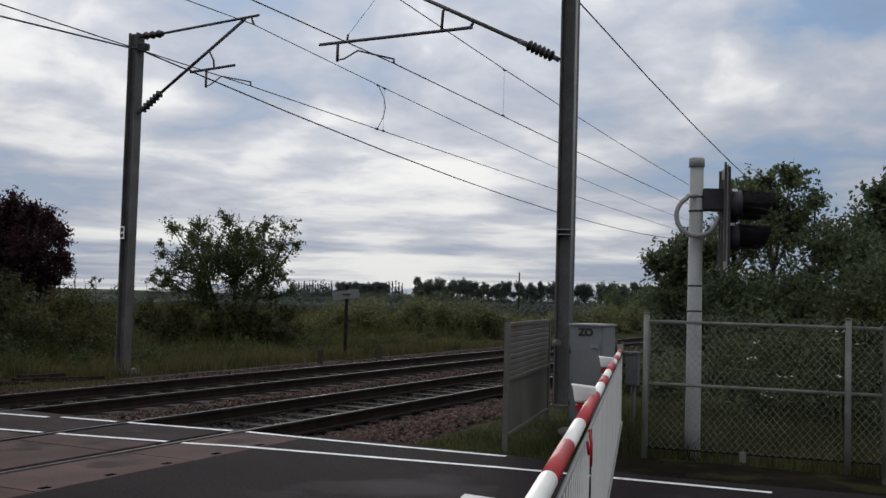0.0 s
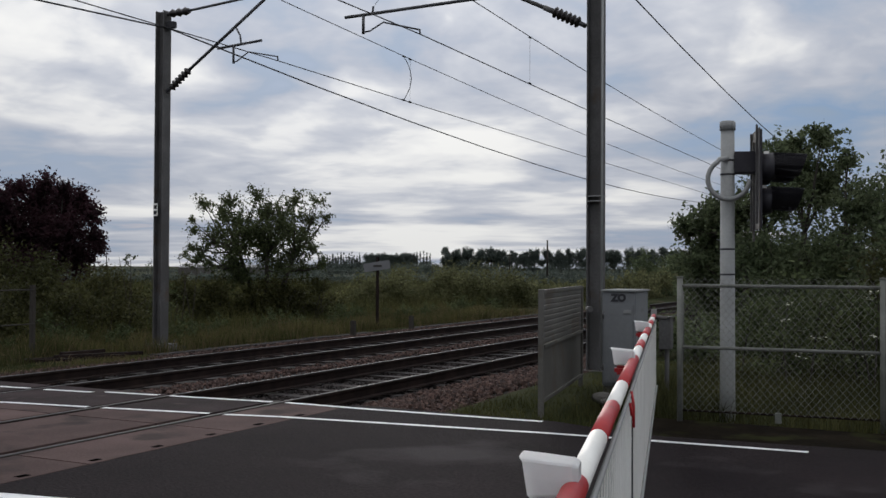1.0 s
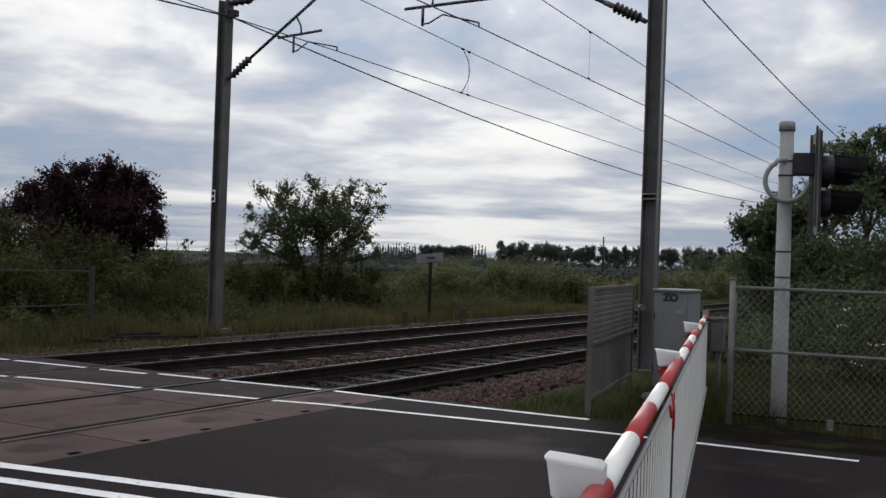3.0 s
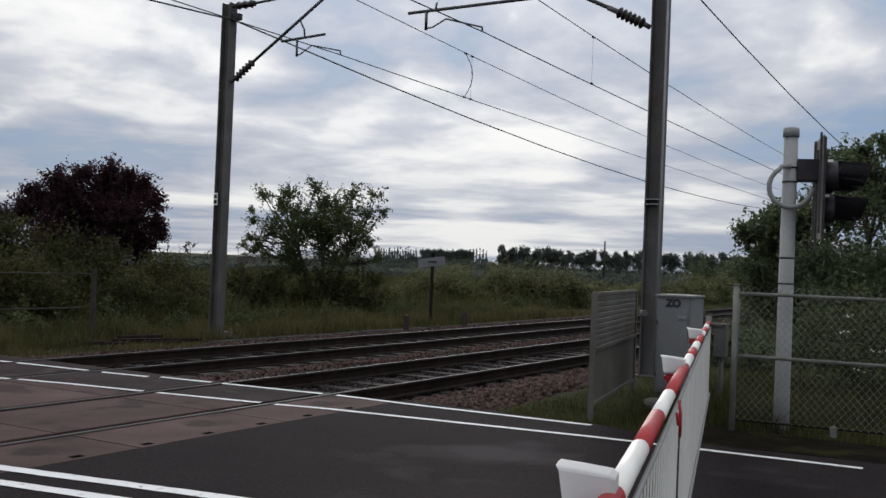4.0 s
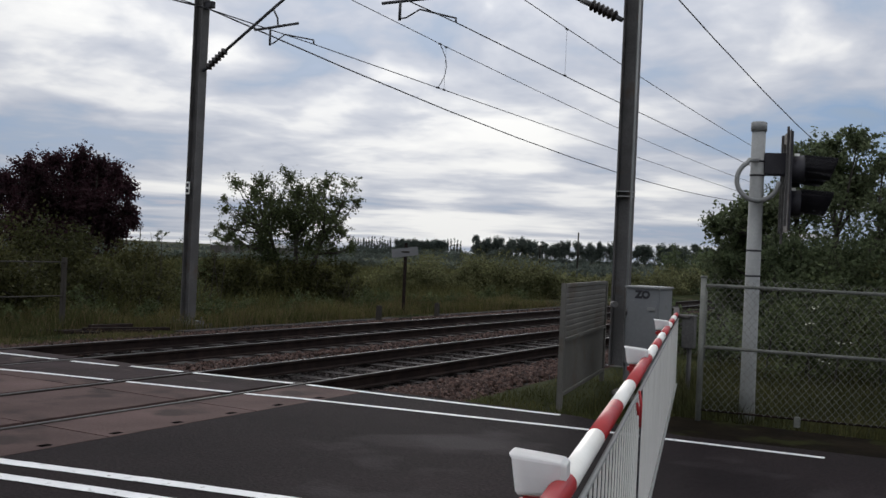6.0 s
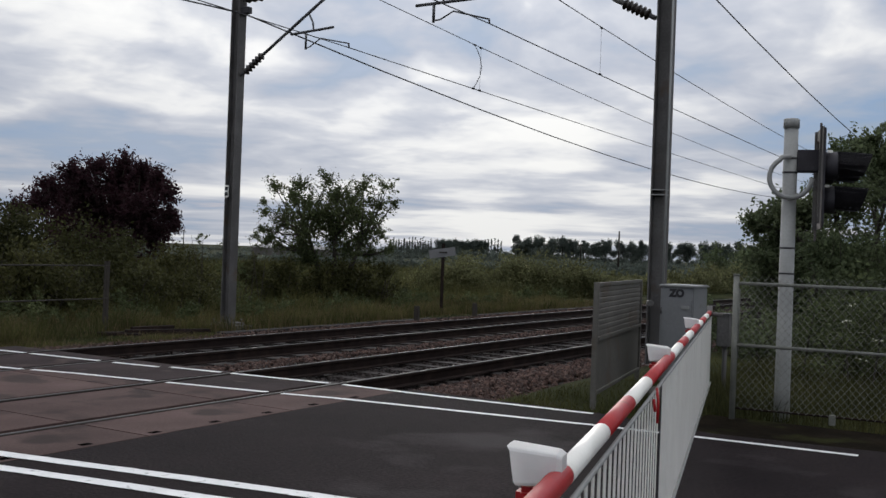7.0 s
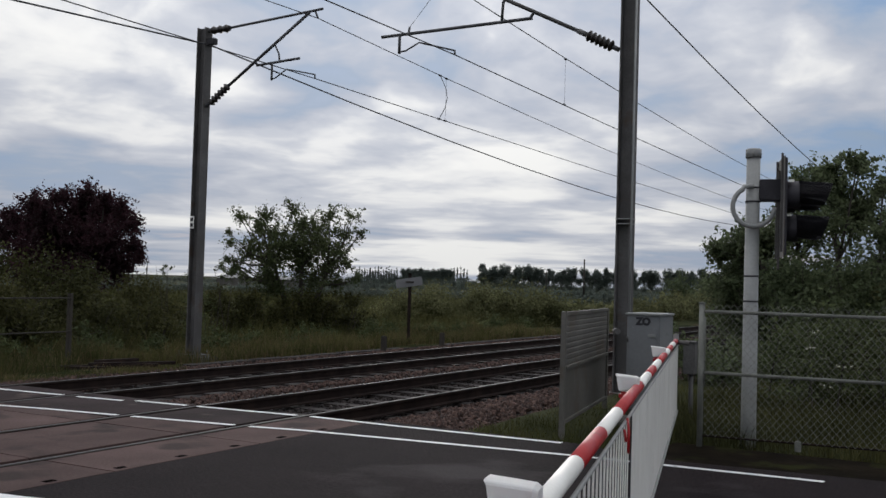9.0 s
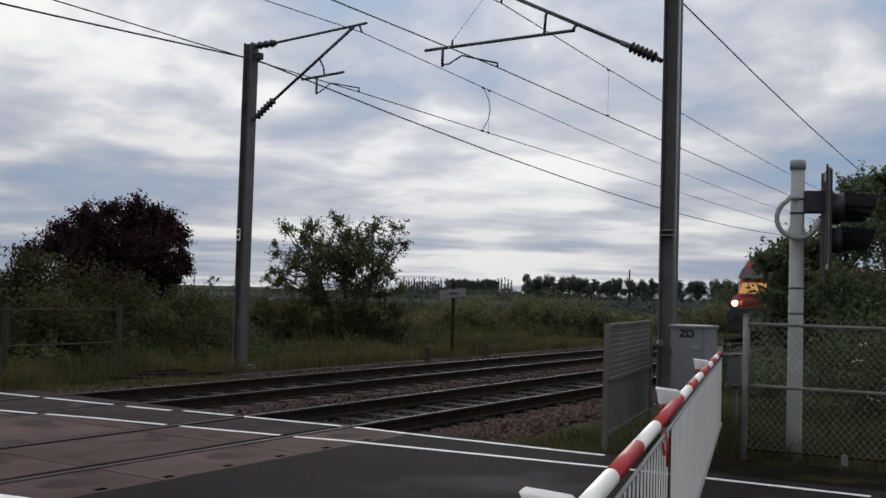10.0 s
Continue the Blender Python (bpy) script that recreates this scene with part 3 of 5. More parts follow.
def span(x0, z0, dz_sag, r, name, label, y_support=16.0, bay=60.0):
    """A wire over three bays, sagging between its supports."""
    pts = []
    for k in range(-1, 5):
        for j in range(12):
            s = j / 12
            pts.append((x0, y_support + (k + s) * bay, z0 - 4 * dz_sag * s * (1 - s)))
    return tagged(part(name, tube(pts, r, 5), M_WIRE), label, "wire", group="overhead wires")


span(-11.08, 5.38, 0.07, 0.010, "contact_wire", "thin dark contact wire over the far track")
span(-11.06, 6.53, 0.58, 0.009, "catenary_wire", "thin dark catenary wire over the far track")
span(-8.24, 5.66, 0.14, 0.011, "contact_wire", "thin dark contact wire over the near track", 16.3)
span(-8.20, 6.82, 0.57, 0.010, "catenary_wire", "thin dark catenary wire over the near track", 16.3)
span(-13.72, 6.25, 1.0, 0.017, "feeder_wire", "thick dark return wire held at the far masts")
span(-4.95, 6.52, 1.0, 0.013, "earth_wire", "dark earth wire along the near masts", 16.3)


def dropper(x, y, z0, z1, bow, r, label):
    pts = [(x + bow * math.sin(math.pi * s), y + bow * math.sin(math.pi * s), z0 + (z1 - z0) * s) for s in (0, 0.15, 0.3, 0.5, 0.7, 0.85, 1)]
    w = tagged(part("dropper_wire", tube(pts, r, 5), M_WIRE), label, "wire", group="droppers")
    for z in (z0, z1):
        part("clip", tube([(x, y - 0.05, z), (x, y + 0.05, z)], 0.022, 6), M_WIRE, w)
    return w


dropper(-11.07, 20.8, 6.36, 5.36, 0.13, 0.009, "bowed jumper wire between catenary and contact wire")
dropper(-11.07, 21.1, 6.35, 5.36, 0.0, 0.003, "thin straight dropper wire")
dropper(-8.22, 21.4, 6.64, 5.62, 0.0, 0.003, "thin straight dropper wire")


# ---- level crossing barrier
boom_dir = Vector((-0.2453, 0.9694, 0))
boom_side = Vector((0.9694, 0.2453, 0))
barrier = thing("barrier", "lowered red and white barrier boom with white skirt of bars", "level crossing barrier", (-0.715, 3.5, 0))


def on_boom(y):
    """Distance along the boom at which it passes y, from its base point at y = 3.5."""
    return (y - 3.5) / boom_dir.y


def boom_z(s):
    return 1.085 - 0.006 * s


def boom_r(s):
    return 0.0262 - 0.0001 * s


def bpt(s, side=0.0, z=0.0):
    return boom_dir * s + boom_side * side + Vector((0, 0, boom_z(s) + z))


edges = [-4.2, -3.6, -2.95, -2.3, -1.65, -1.0, -0.37, 0.30, 0.95, 2.3, 3.0, 3.6, 4.3, 5.3, 5.9, 6.6, 7.3, 8.05]
for k, (s0, s1) in enumerate(zip(edges, edges[1:])):
    red = k % 2 == 0
    bm = tube([bpt(s0), bpt((s0 + s1) / 2), bpt(s1)], [boom_r(s0), boom_r((s0 + s1) / 2), boom_r(s1)], 20)
    part("boom_section", bm, M_RED if red else M_WHITE, barrier, "red reflective section" if red else "white painted section")
part("skirt_rail", tube([bpt(-4.2, 0.03, -0.046), bpt(8.0, 0.025, -0.042)], 0.008, 6), M_GALVLIGHT, barrier, "grey rail from which the skirt hangs")
part("end_cap", box(bmesh.new(), -0.03, 0.03, -0.01, 0.012, -0.06, 0.075, 0.004, Matrix.Translation(bpt(8.06)) @ Matrix.Rotation(radians(14.2), 4, "Z")), M_GALVLIGHT, barrier, "pale plate on the boom's tip")
part("tip_clamp", tube([bpt(8.02, 0.0, -0.01), bpt(8.02, 0.14, -0.02)], 0.025, 8), M_GALV, barrier)


def slat(s, w, z0, side, thick=0.002):
    m = Matrix.Translation(boom_dir * s + boom_side * side) @ Matrix.Rotation(radians(14.2), 4, "Z")
    return box(bmesh.new(), -thick, thick, -w / 2, w / 2, z0, boom_z(s) - 0.045, 0.0, m)


s = -3.9
while s < 1.38:
    part("skirt_bar", slat(s, 0.036, 0.30, 0.024), M_WHITE, barrier)
    s += 0.115
part("skirt_bar", slat(1.42, 0.03, 0.30, 0.026), M_BLACK, barrier, "dark gap strip")
s = 1.50
while s < 8.0:
    part("skirt_bar", slat(s, 0.102, 0.30, 0.024 + 0.002 * random.random()), M_WHITE, barrier)
    s += 0.104
part("skirt_bottom_rail", tube([bpt(-4.0, 0.035, 0.30 - 1.109), boom_dir * 7.98 + boom_side * 0.035 + Vector((0, 0, 0.30))], 0.010, 6), M_GALVLIGHT, barrier, "grey bottom rail of the skirt")
part("strap", tube([bpt(1.05, 0.035, -0.03), bpt(1.02, 0.045, -0.08), bpt(1.02, 0.045, -0.17)], 0.006, 6), M_RED, barrier, "red strap hanging from the boom")
part("strap", tube([bpt(0.92, 0.035, -0.06), bpt(0.92, 0.042, -0.11)], 0.006, 6), M_RED, barrier, "red strap hanging from the boom")


def boom_lamp(s):
    """A lamp on the boom: dark red foot, white cowl that flares to the railway side."""
    m = Matrix.Translation(bpt(s, 0.0, 0.0)) @ Matrix.Rotation(radians(14.2), 4, "Z")
    bm = bmesh.new()
    rings = []
    for x, h, w, z in ((0.012, 0.030, 0.032, 0.026), (0.0, 0.036, 0.042, 0.027), (-0.055, 0.040, 0.044, 0.028), (-0.096, 0.043, 0.046, 0.029)):
        ring = []
        for k in range(16):
            a = 2 * math.pi * k / 16
            c, q = math.cos(a), math.sin(a)
            e = 0.25
            ring.append(bm.verts.new((x + (-0.014 * q if x < -0.09 else 0), w * math.copysign(abs(c) ** e, c), z + h * math.copysign(abs(q) ** e, q))))
        rings.append(ring)
    for a, b in zip(rings, rings[1:]):
        for k in range(16):
            bm.faces.new((a[k], a[(k + 1) % 16], b[(k + 1) % 16], b[k]))
    bm.faces.new(rings[0])
    bmesh.ops.solidify(bm, geom=bm.faces[:], thickness=0.004)
    bmesh.ops.recalc_face_normals(bm, faces=bm.faces)
    bmesh.ops.transform(bm, matrix=m, verts=bm.verts)
    cowl = part("lamp_cowl", bm, M_COWL, barrier, "white lamp housing on the boom")
    part("lens", tube([m @ Vector((-0.085, 0, 0.027)), m @ Vector((-0.07, 0, 0.027))], 0.032, 14), M_RED, cowl, "red lamp lens")
    part("lamp_foot", box(bmesh.new(), -0.09, 0.0, -0.030, 0.030, -0.062, -0.018, 0.012, m), M_RED, barrier, "dark red lamp foot")


for s in (-1.05, 2.1, 5.25):
    boom_lamp(s)
# machine at the boom's root
part("pedestal", box(bmesh.new(), -0.28, 0.28, -0.25, 0.25, 0.0, 1.15, 0.02, Matrix.Translation(boom_dir * -4.45) @ Matrix.Rotation(radians(14.2), 4, "Z")), M_CABINET, barrier, "grey barrier machine housing")


# ---- ribbed metal screen beside the track
screen = thing("trackside_screen", "grey ribbed sheet-metal screen, rusty below, beside the track", "screen", (-3.87, 11.02, 0))
sd = Vector((-0.56, 2.95, 0)).normalized()
sm = Matrix.Rotation(math.atan2(-sd.x, sd.y), 4, "Z")
SL = 2.95


def screen_part(name, b, m_, label=""):
    bmesh.ops.transform(b, matrix=sm, verts=b.verts)
    return part(name, b, m_, screen, label)


screen_part("post", boxed(-0.03, 0.03, -0.03, 0.03, -0.25, 1.31, 0.004), M_SCREEN)
screen_part("post", boxed(-0.03, 0.03, SL - 0.03, SL + 0.03, -0.25, 1.30, 0.004), M_SCREEN)
screen_part("rail", boxed(-0.026, 0.026, 0.03, SL - 0.03, 1.265, 1.305, 0.004), M_SCREEN)
screen_part("rail", boxed(-0.03, 0.036, 0.03, SL - 0.03, 0.66, 0.70, 0.004), M_SCREEN)
screen_part("rail", boxed(-0.026, 0.03, 0.03, SL - 0.03, 0.06, 0.10, 0.004), M_SCREEN)
for k in range(9):
    z0 = 0.705 + 0.062 * k
    prof = [(-0.008, z0), (0.006, z0), (0.011, z0 + 0.012), (0.011, z0 + 0.046), (0.006, z0 + 0.058), (-0.008, z0 + 0.058)]
    v, f_ = extrude_y(prof, 0.03, SL - 0.03)
    b = bmesh.new()
    vs = [b.verts.new(q) for q in v]
    for q in f_:
        b.faces.new([vs[i] for i in q])
    screen_part("slat", b, M_SCREEN)
b = boxed(-0.004, 0.004, 0.03, SL - 0.03, 0.10, 0.66)
screen_part("sheet", b, M_SCREEN, "stained lower sheet")


# ---- equipment cabinet with its letters
cab = thing("equipment_cabinet", "grey trackside equipment cabinet lettered with its code", "cabinet", (-3.585, 12.95, -0.04))
part("body", box(bmesh.new(), -0.215, 0.215, 0, 0.58, 0.10, 1.29, 0.012), M_CABINET, cab)
part("roof", box(bmesh.new(), -0.235, 0.235, -0.03, 0.61, 1.29, 1.32, 0.012), M_GALVLIGHT, cab, "pale overhanging roof")
part("plinth", box(bmesh.new(), -0.205, 0.205, 0.01, 0.57, -0.25, 0.10, 0.01), M_CONCRETE, cab)
door = part("door", box(bmesh.new(), -0.19, 0.19, -0.018, -0.002, 0.14, 1.14, 0.006), M_CABINET, cab, "flush grey door")
part("handle", box(bmesh.new(), 0.07, 0.17, -0.035, -0.018, 1.02, 1.065, 0.006), M_GALVLIGHT, door, "pale handle plate")
for z in (0.3, 0.95):
    part("hinge", tube([(-0.195, -0.02, z), (-0.195, -0.02, z + 0.08)], 0.012, 6), M_GALV, door)
cu = bpy.data.curves.new("letters", "FONT")
cu.body, cu.size, cu.extrude, cu.align_x = "ZO", 0.125, 0.001, "CENTER"
cu.offset = 0.009
tmp = new("letters", cu)
dg = bpy.context.evaluated_depsgraph_get()
me = bpy.data.meshes.new_from_object(tmp.evaluated_get(dg))
bpy.data.objects.remove(tmp)
me.materials.clear()
me.materials.append(M_BLACK)
letters = new("letters", me)
letters.parent = cab
letters.matrix_basis = pose(0.0, -0.004, 1.175, 90, 0, 0)
letters["label"] = "black painted letters ZO"


def junction_box(x, y, z, w, h, label):
    j = thing("junction_box", label, "electrical box", (x, y, 0))
    part("case", box(bmesh.new(), -w / 2, w / 2, -0.08, 0.08, z, z + h, 0.01), M_GALV, j)
    part("lid", box(bmesh.new(), -w / 2 - 0.01, w / 2 + 0.01, -0.10, 0.09, z + h, z + h + 0.02, 0.004), M_GALV, j)
    part("stand", tube([(0, 0.05, -0.2), (0, 0.05, z + 0.05)], 0.03, 8), M_GALV, j)
    return j


junction_box(-3.10, 13.4, 0.52, 0.15, 0.40, "small grey junction box on a steel stand")
rocks = thing("kerb_rubble", "broken dark concrete lumps in the grass by the screen", "rubble", (-3.42, 11.9, 0.0))
for k, (x, y, s) in enumerate(((0, 0, 0.13), (0.10, -0.2, 0.08), (-0.12, 0.25, 0.09))):
    b = bmesh.new()
    bmesh.ops.create_icosphere(b, subdivisions=2, radius=s, matrix=Matrix.Translation((x, y, s * 0.3)) @ Matrix.Diagonal((1.2, 0.9, 0.6, 1)))
    for v in b.verts:
        v.co *= 1 + 0.25 * noise.noise(v.co * 9 + Vector((k, 0, 0)))
    part("lump", b, M_CONCRETE, rocks)


# ---- wire gate, further fence
def chainlink(w, z0, z1, cell=0.035, step=0.041, r=0.0026):
    """Zigzag wires that hook into one another, as three-sided bars."""
    V, F = [], []
    n, k = int(w / cell), int((z1 - z0) / step)
    tri = [(r * math.cos(a), r * math.sin(a)) for a in (0.5, 2.6, 4.7)]
    for i in range(n):
        o = len(V)
        for j in range(k + 1):
            x = (i + (i + j) % 2) * cell + random.uniform(-0.0015, 0.0015) + 0.008 * math.sin(j * 0.15 + 1.0)
            y = 0.003 * (1 if j % 2 else -1) + 0.012 * math.sin(i * 0.21) * math.sin(j * 0.1)
            for tx, ty in tri:
                V.append((x + tx, y + ty, z0 + j * step))
        for j in range(k):
            for q in range(3):
                a, b_ = o + 3 * j + q, o + 3 * j + (q + 1) % 3
                F.append((a, b_, b_ + 3, a + 3))
    return V, F


GA = math.atan2(0.20, 1.9)


def wire_panel(name, at, w, label, group=""):
    g = thing(name, label, "gate", at, group)
    g.rotation_euler = (0, 0, GA)
    for x in ((0, w) if name == "wire_gate" else (w,)):
        part("post", tube([(x, 0, -0.25), (x, 0, 1.45)], 0.03, 10), M_FENCE, g)
        part("cap", tube([(x, 0, 1.45), (x, 0, 1.47)], 0.034, 10), M_FENCE, g)
    for z, nm in ((1.375, "top_rail"), (0.745, "middle_rail"), (0.10, "bottom_rail")):
        low = nm == "bottom_rail"
        part(nm, tube([(0, 0, z), (w, 0, z)], 0.011 if low else 0.017, 8), M_RAIL if low else M_FENCE, g, "rusty bottom rail" if low else "")
    ob = part("wire_mesh", chainlink(w - 0.03, 0.10, 1.47), M_FENCE, g, "dull diamond chain-link mesh")
    ob.location = (0.01, -0.02, 0)
    return g


gate = wire_panel("wire_gate", (-2.32, 10.95, 0), 1.92, "grey tubular gate filled with chain-link mesh")
part("latch", box(bmesh.new(), 0.93, 0.99, -0.03, 0.02, 0.02, 0.12, 0.004), M_FENCE, gate)
part("brace_tube", tube([(0.03, 0.01, 1.32), (0.03, 0.01, 0.6)], 0.012, 6), M_FENCE, gate)
wire_panel("wire_fence", (-0.405, 11.155, 0), 2.4, "chain-link fence panel beside the gate")
post = thing("square_post", "weathered grey square post by the wire fence", "post", (-0.02, 10.75, 0))
part("shaft", box(bmesh.new(), -0.07, 0.07, -0.07, 0.07, -0.2, 1.38, 0.012), M_CONCRETE, post)
part("cap", box(bmesh.new(), -0.08, 0.08, -0.08, 0.08, 1.38, 1.41, 0.01), M_CONCRETE, post)


# ---- road signal seen from its side
sig = thing("crossing_signal", "pale grey pole with a black two-lamp road signal turned away", "road signal", (-1.97, 11.6, 0))
sig.rotation_euler = (0, 0, radians(17))
part("pole", tube([(0, 0, -0.2), (0, 0, 0.3), (0, 0, 3.05)], [0.085, 0.080, 0.072], 20), M_GALVLIGHT, sig)
part("cap", tube([(0, 0, 3.03), (0, 0, 3.12), (0, 0, 3.13)], [0.083, 0.083, 0.07], 20), M_GALVLIGHT, sig, "pale domed pole cap")
for z in (1.48, 1.75, 2.55, 2.70):
    part("strap", tube([(0, 0, z), (0, 0, z + 0.018)], 0.079, 20), M_FADED, sig, "thin dark strap")
loop = [(-0.0, -0.08, 2.72), (-0.10, -0.10, 2.71)]
for k in range(15):
    a = radians(120 + k * 17)
    loop.append((0.0 + 0.215 * math.cos(a), -0.11, 2.50 + 0.215 * math.sin(a)))
part("conduit_loop", tube(loop, 0.026, 10), M_GALVLIGHT, sig, "grey looped flexible conduit")
part("bracket", box(bmesh.new(), 0.05, 0.30, -0.06, 0.06, 2.56, 2.80, 0.02), M_FADED, sig, "black mounting bracket")
bb = box(bmesh.new(), 0.29, 0.315, -0.34, 0.34, 1.98, 3.0, 0.006)
part("backboard", bb, M_FADED, sig, "black backboard seen edge-on")
part("board_rim", box(bmesh.new(), 0.284, 0.292, -0.35, 0.35, 1.96, 3.02, 0.003), M_GALV, sig, "pale weathered rim of the backboard")
for hy, z in ((-0.19, 2.62), (0.19, 2.60), (0.0, 2.28)):
    bm = tube([(0.315, hy, z), (0.44, hy, z), (0.46, hy, z)], [0.14, 0.145, 0.13], 18)
    head_ = part("lamp_head", bm, M_FADED, sig, "black lamp head")
    b = bmesh.new()
    rings = []
    for x, cut_ in ((0.44, 1.0), (0.72, 0.55)):
        rings.append([b.verts.new((x + (0.06 if cut_ < 1 else 0) * math.sin(a_), hy + 0.15 * math.cos(a_), z + 0.15 * math.sin(a_) - (0.02 if cut_ < 1 else 0))) for a_ in [radians(-40 + 260 * k / 18) for k in range(19)]])
    for k in range(18):
        b.faces.new((rings[0][k], rings[0][k + 1], rings[1][k + 1], rings[1][k])).smooth = True
    bmesh.ops.solidify(b, geom=b.faces[:], thickness=0.006)
    part("hood", b, M_FADED, head_, "long black lamp hood")
    part("clip", box(bmesh.new(), 0.33, 0.38, hy - 0.16, hy - 0.13, z + 0.12, z + 0.145), M_WHITE, head_, "small pale clip")
for y, z0, z1 in ((-0.22, 2.02, 3.06), (0.03, 1.84, 2.90), (0.24, 1.96, 3.02)):
    part("board_strut", box(bmesh.new(), 0.262, 0.286, y - 0.011, y + 0.011, z0, z1, 0.004), M_GALV, sig, "pale upright strut behind the backboard")


# ---- far side: fence, sign, stubs, trough, timbers
fl = thing("field_fence", "old post and wire fence before the brambles", "fence", (-14.3, 0, -0.1))
for y in (4.0, 6.3, 8.6, 10.9, 13.25):
    part("post", box(bmesh.new(), -0.04, 0.04, y - 0.04, y + 0.04, -0.3, 1.30, 0.01), M_WOOD, fl)
for z in (1.22, 0.62):
    part("rail", tube([(0.04, 4.0, z), (0.03, 8.6, z - 0.02), (0.04, 13.25, z)], 0.014, 6), M_WOOD, fl)
sp = thing("sign_post", "dark timber post with a tilted faded white board", "sign", (-13.5, 23.8, -0.1))
part("post", box(bmesh.new(), -0.035, 0.035, -0.035, 0.035, -0.2, 1.92, 0.008), M_RAIL, sp)
bd = box(bmesh.new(), -0.37, 0.33, -0.06, -0.04, -0.12, 0.11, 0.004, Matrix.Translation((0, 0, 1.68)) @ Matrix.Rotation(radians(28), 4, "Z") @ Matrix.Rotation(radians(-9), 4, "Y"))
part("board", bd, M_SIGNWHITE, sp, "faded white board")
part("crosspiece", box(bmesh.new(), -0.11, 0.11, -0.085, -0.065, 1.66, 1.70, 0.004, Matrix.Rotation(radians(28), 4, "Z")), M_WOOD, sp)
for x, y in ((-12.75, 21.4), (-12.75, 24.3)):
    stub = thing("marker_stub", "short weathered marker post in the grass", "post", (x, y, -0.1), "marker stubs")
    part("shaft", box(bmesh.new(), -0.055, 0.055, -0.055, 0.055, -0.2, 0.36, 0.012), M_WOOD, stub)
trough = thing("cable_trough", "long dark concrete cable trough beside the far track", "cable trough", (-13.05, 14.9, -0.1))
for k in range(22):
    part("lid", box(bmesh.new(), -0.14, 0.14, k * 1.0 + 0.008, k * 1.0 + 0.992, -0.1, 0.01 + random.uniform(-0.008, 0.008), 0.008), M_BALLAST, trough)
for x, y, a, l, z in ((-13.35, 13.2, 62, 1.9, 0.02), (-13.15, 13.7, 70, 1.6, 0.05), (-13.45, 13.6, 84, 0.9, 0.09), (-13.3, 12.7, 50, 0.8, 0.02)):
    t_ = thing("old_timber", "dark weathered timber lying by the track", "timber", (x, y, z - 0.06), "loose timbers")
    t_.rotation_euler = (0, radians(random.uniform(-2, 2)), radians(a))
    part("baulk", box(bmesh.new(), -l / 2, l / 2, -0.05, 0.05, -0.03, 0.03, 0.008), M_RAIL, t_)


# ---- trees
def crown_twigs(pts, centre, per, bm, thick, reach, droop=0.0):
    """Leafy twigs sprung from every clump (x, y, z, r), pointing away from the crown's heart; returns leaf places."""
    out = []
    for x, y, z, r in pts:
        c = np.array((x, y, z))
        away_ = c - np.array(centre)
        away_ /= np.linalg.norm(away_) + 0.3
        k = max(5, int(per * (r / 0.5) ** 1.6))
        d = unit(k) + away_ * 0.5 + (0, 0, 0.05 - droop)
        d /= np.linalg.norm(d, axis=1)[:, None]
        start = c + unit(k) * r * rng.uniform(0.0, 0.55, (k, 1))
        ln = r * rng.uniform(0.35, reach, (k, 1)) + 0.06
        end = start + d * ln
        bend = start + d * ln * 0.55 + rng.normal(size=(k, 3)) * 0.05 * ln + (0, 0, 0.04)
        for a, b, e in zip(start[::3], bend[::3], end[::3]):
            tube([a, b, e], [thick, thick * 0.7, thick * 0.35], 3, bm, cap=False)
        n = 15
        s_ = rng.uniform(0.15, 1.05, (k, n, 1))
        along = np.where(s_ < 0.55, start[:, None] + (bend - start)[:, None] * (s_ / 0.55), bend[:, None] + (end - bend)[:, None] * ((s_ - 0.55) / 0.45))
        out.append((along + rng.normal(size=(k, n, 3)) * 0.035).reshape(-1, 3))
    return np.concatenate(out)


def leaf_quads(c, size):
    n = len(c)
    face = unit(n) + (0, 0, 0.6)
    a = np.cross(face, unit(n))
    a /= np.linalg.norm(a, axis=1)[:, None] + 1e-6
    b = np.cross(face, a)
    b /= np.linalg.norm(b, axis=1)[:, None] + 1e-6
    s_ = size * rng.uniform(0.55, 1.3, (n, 1))
    return quads(c, a * s_, b * s_ * 0.6)


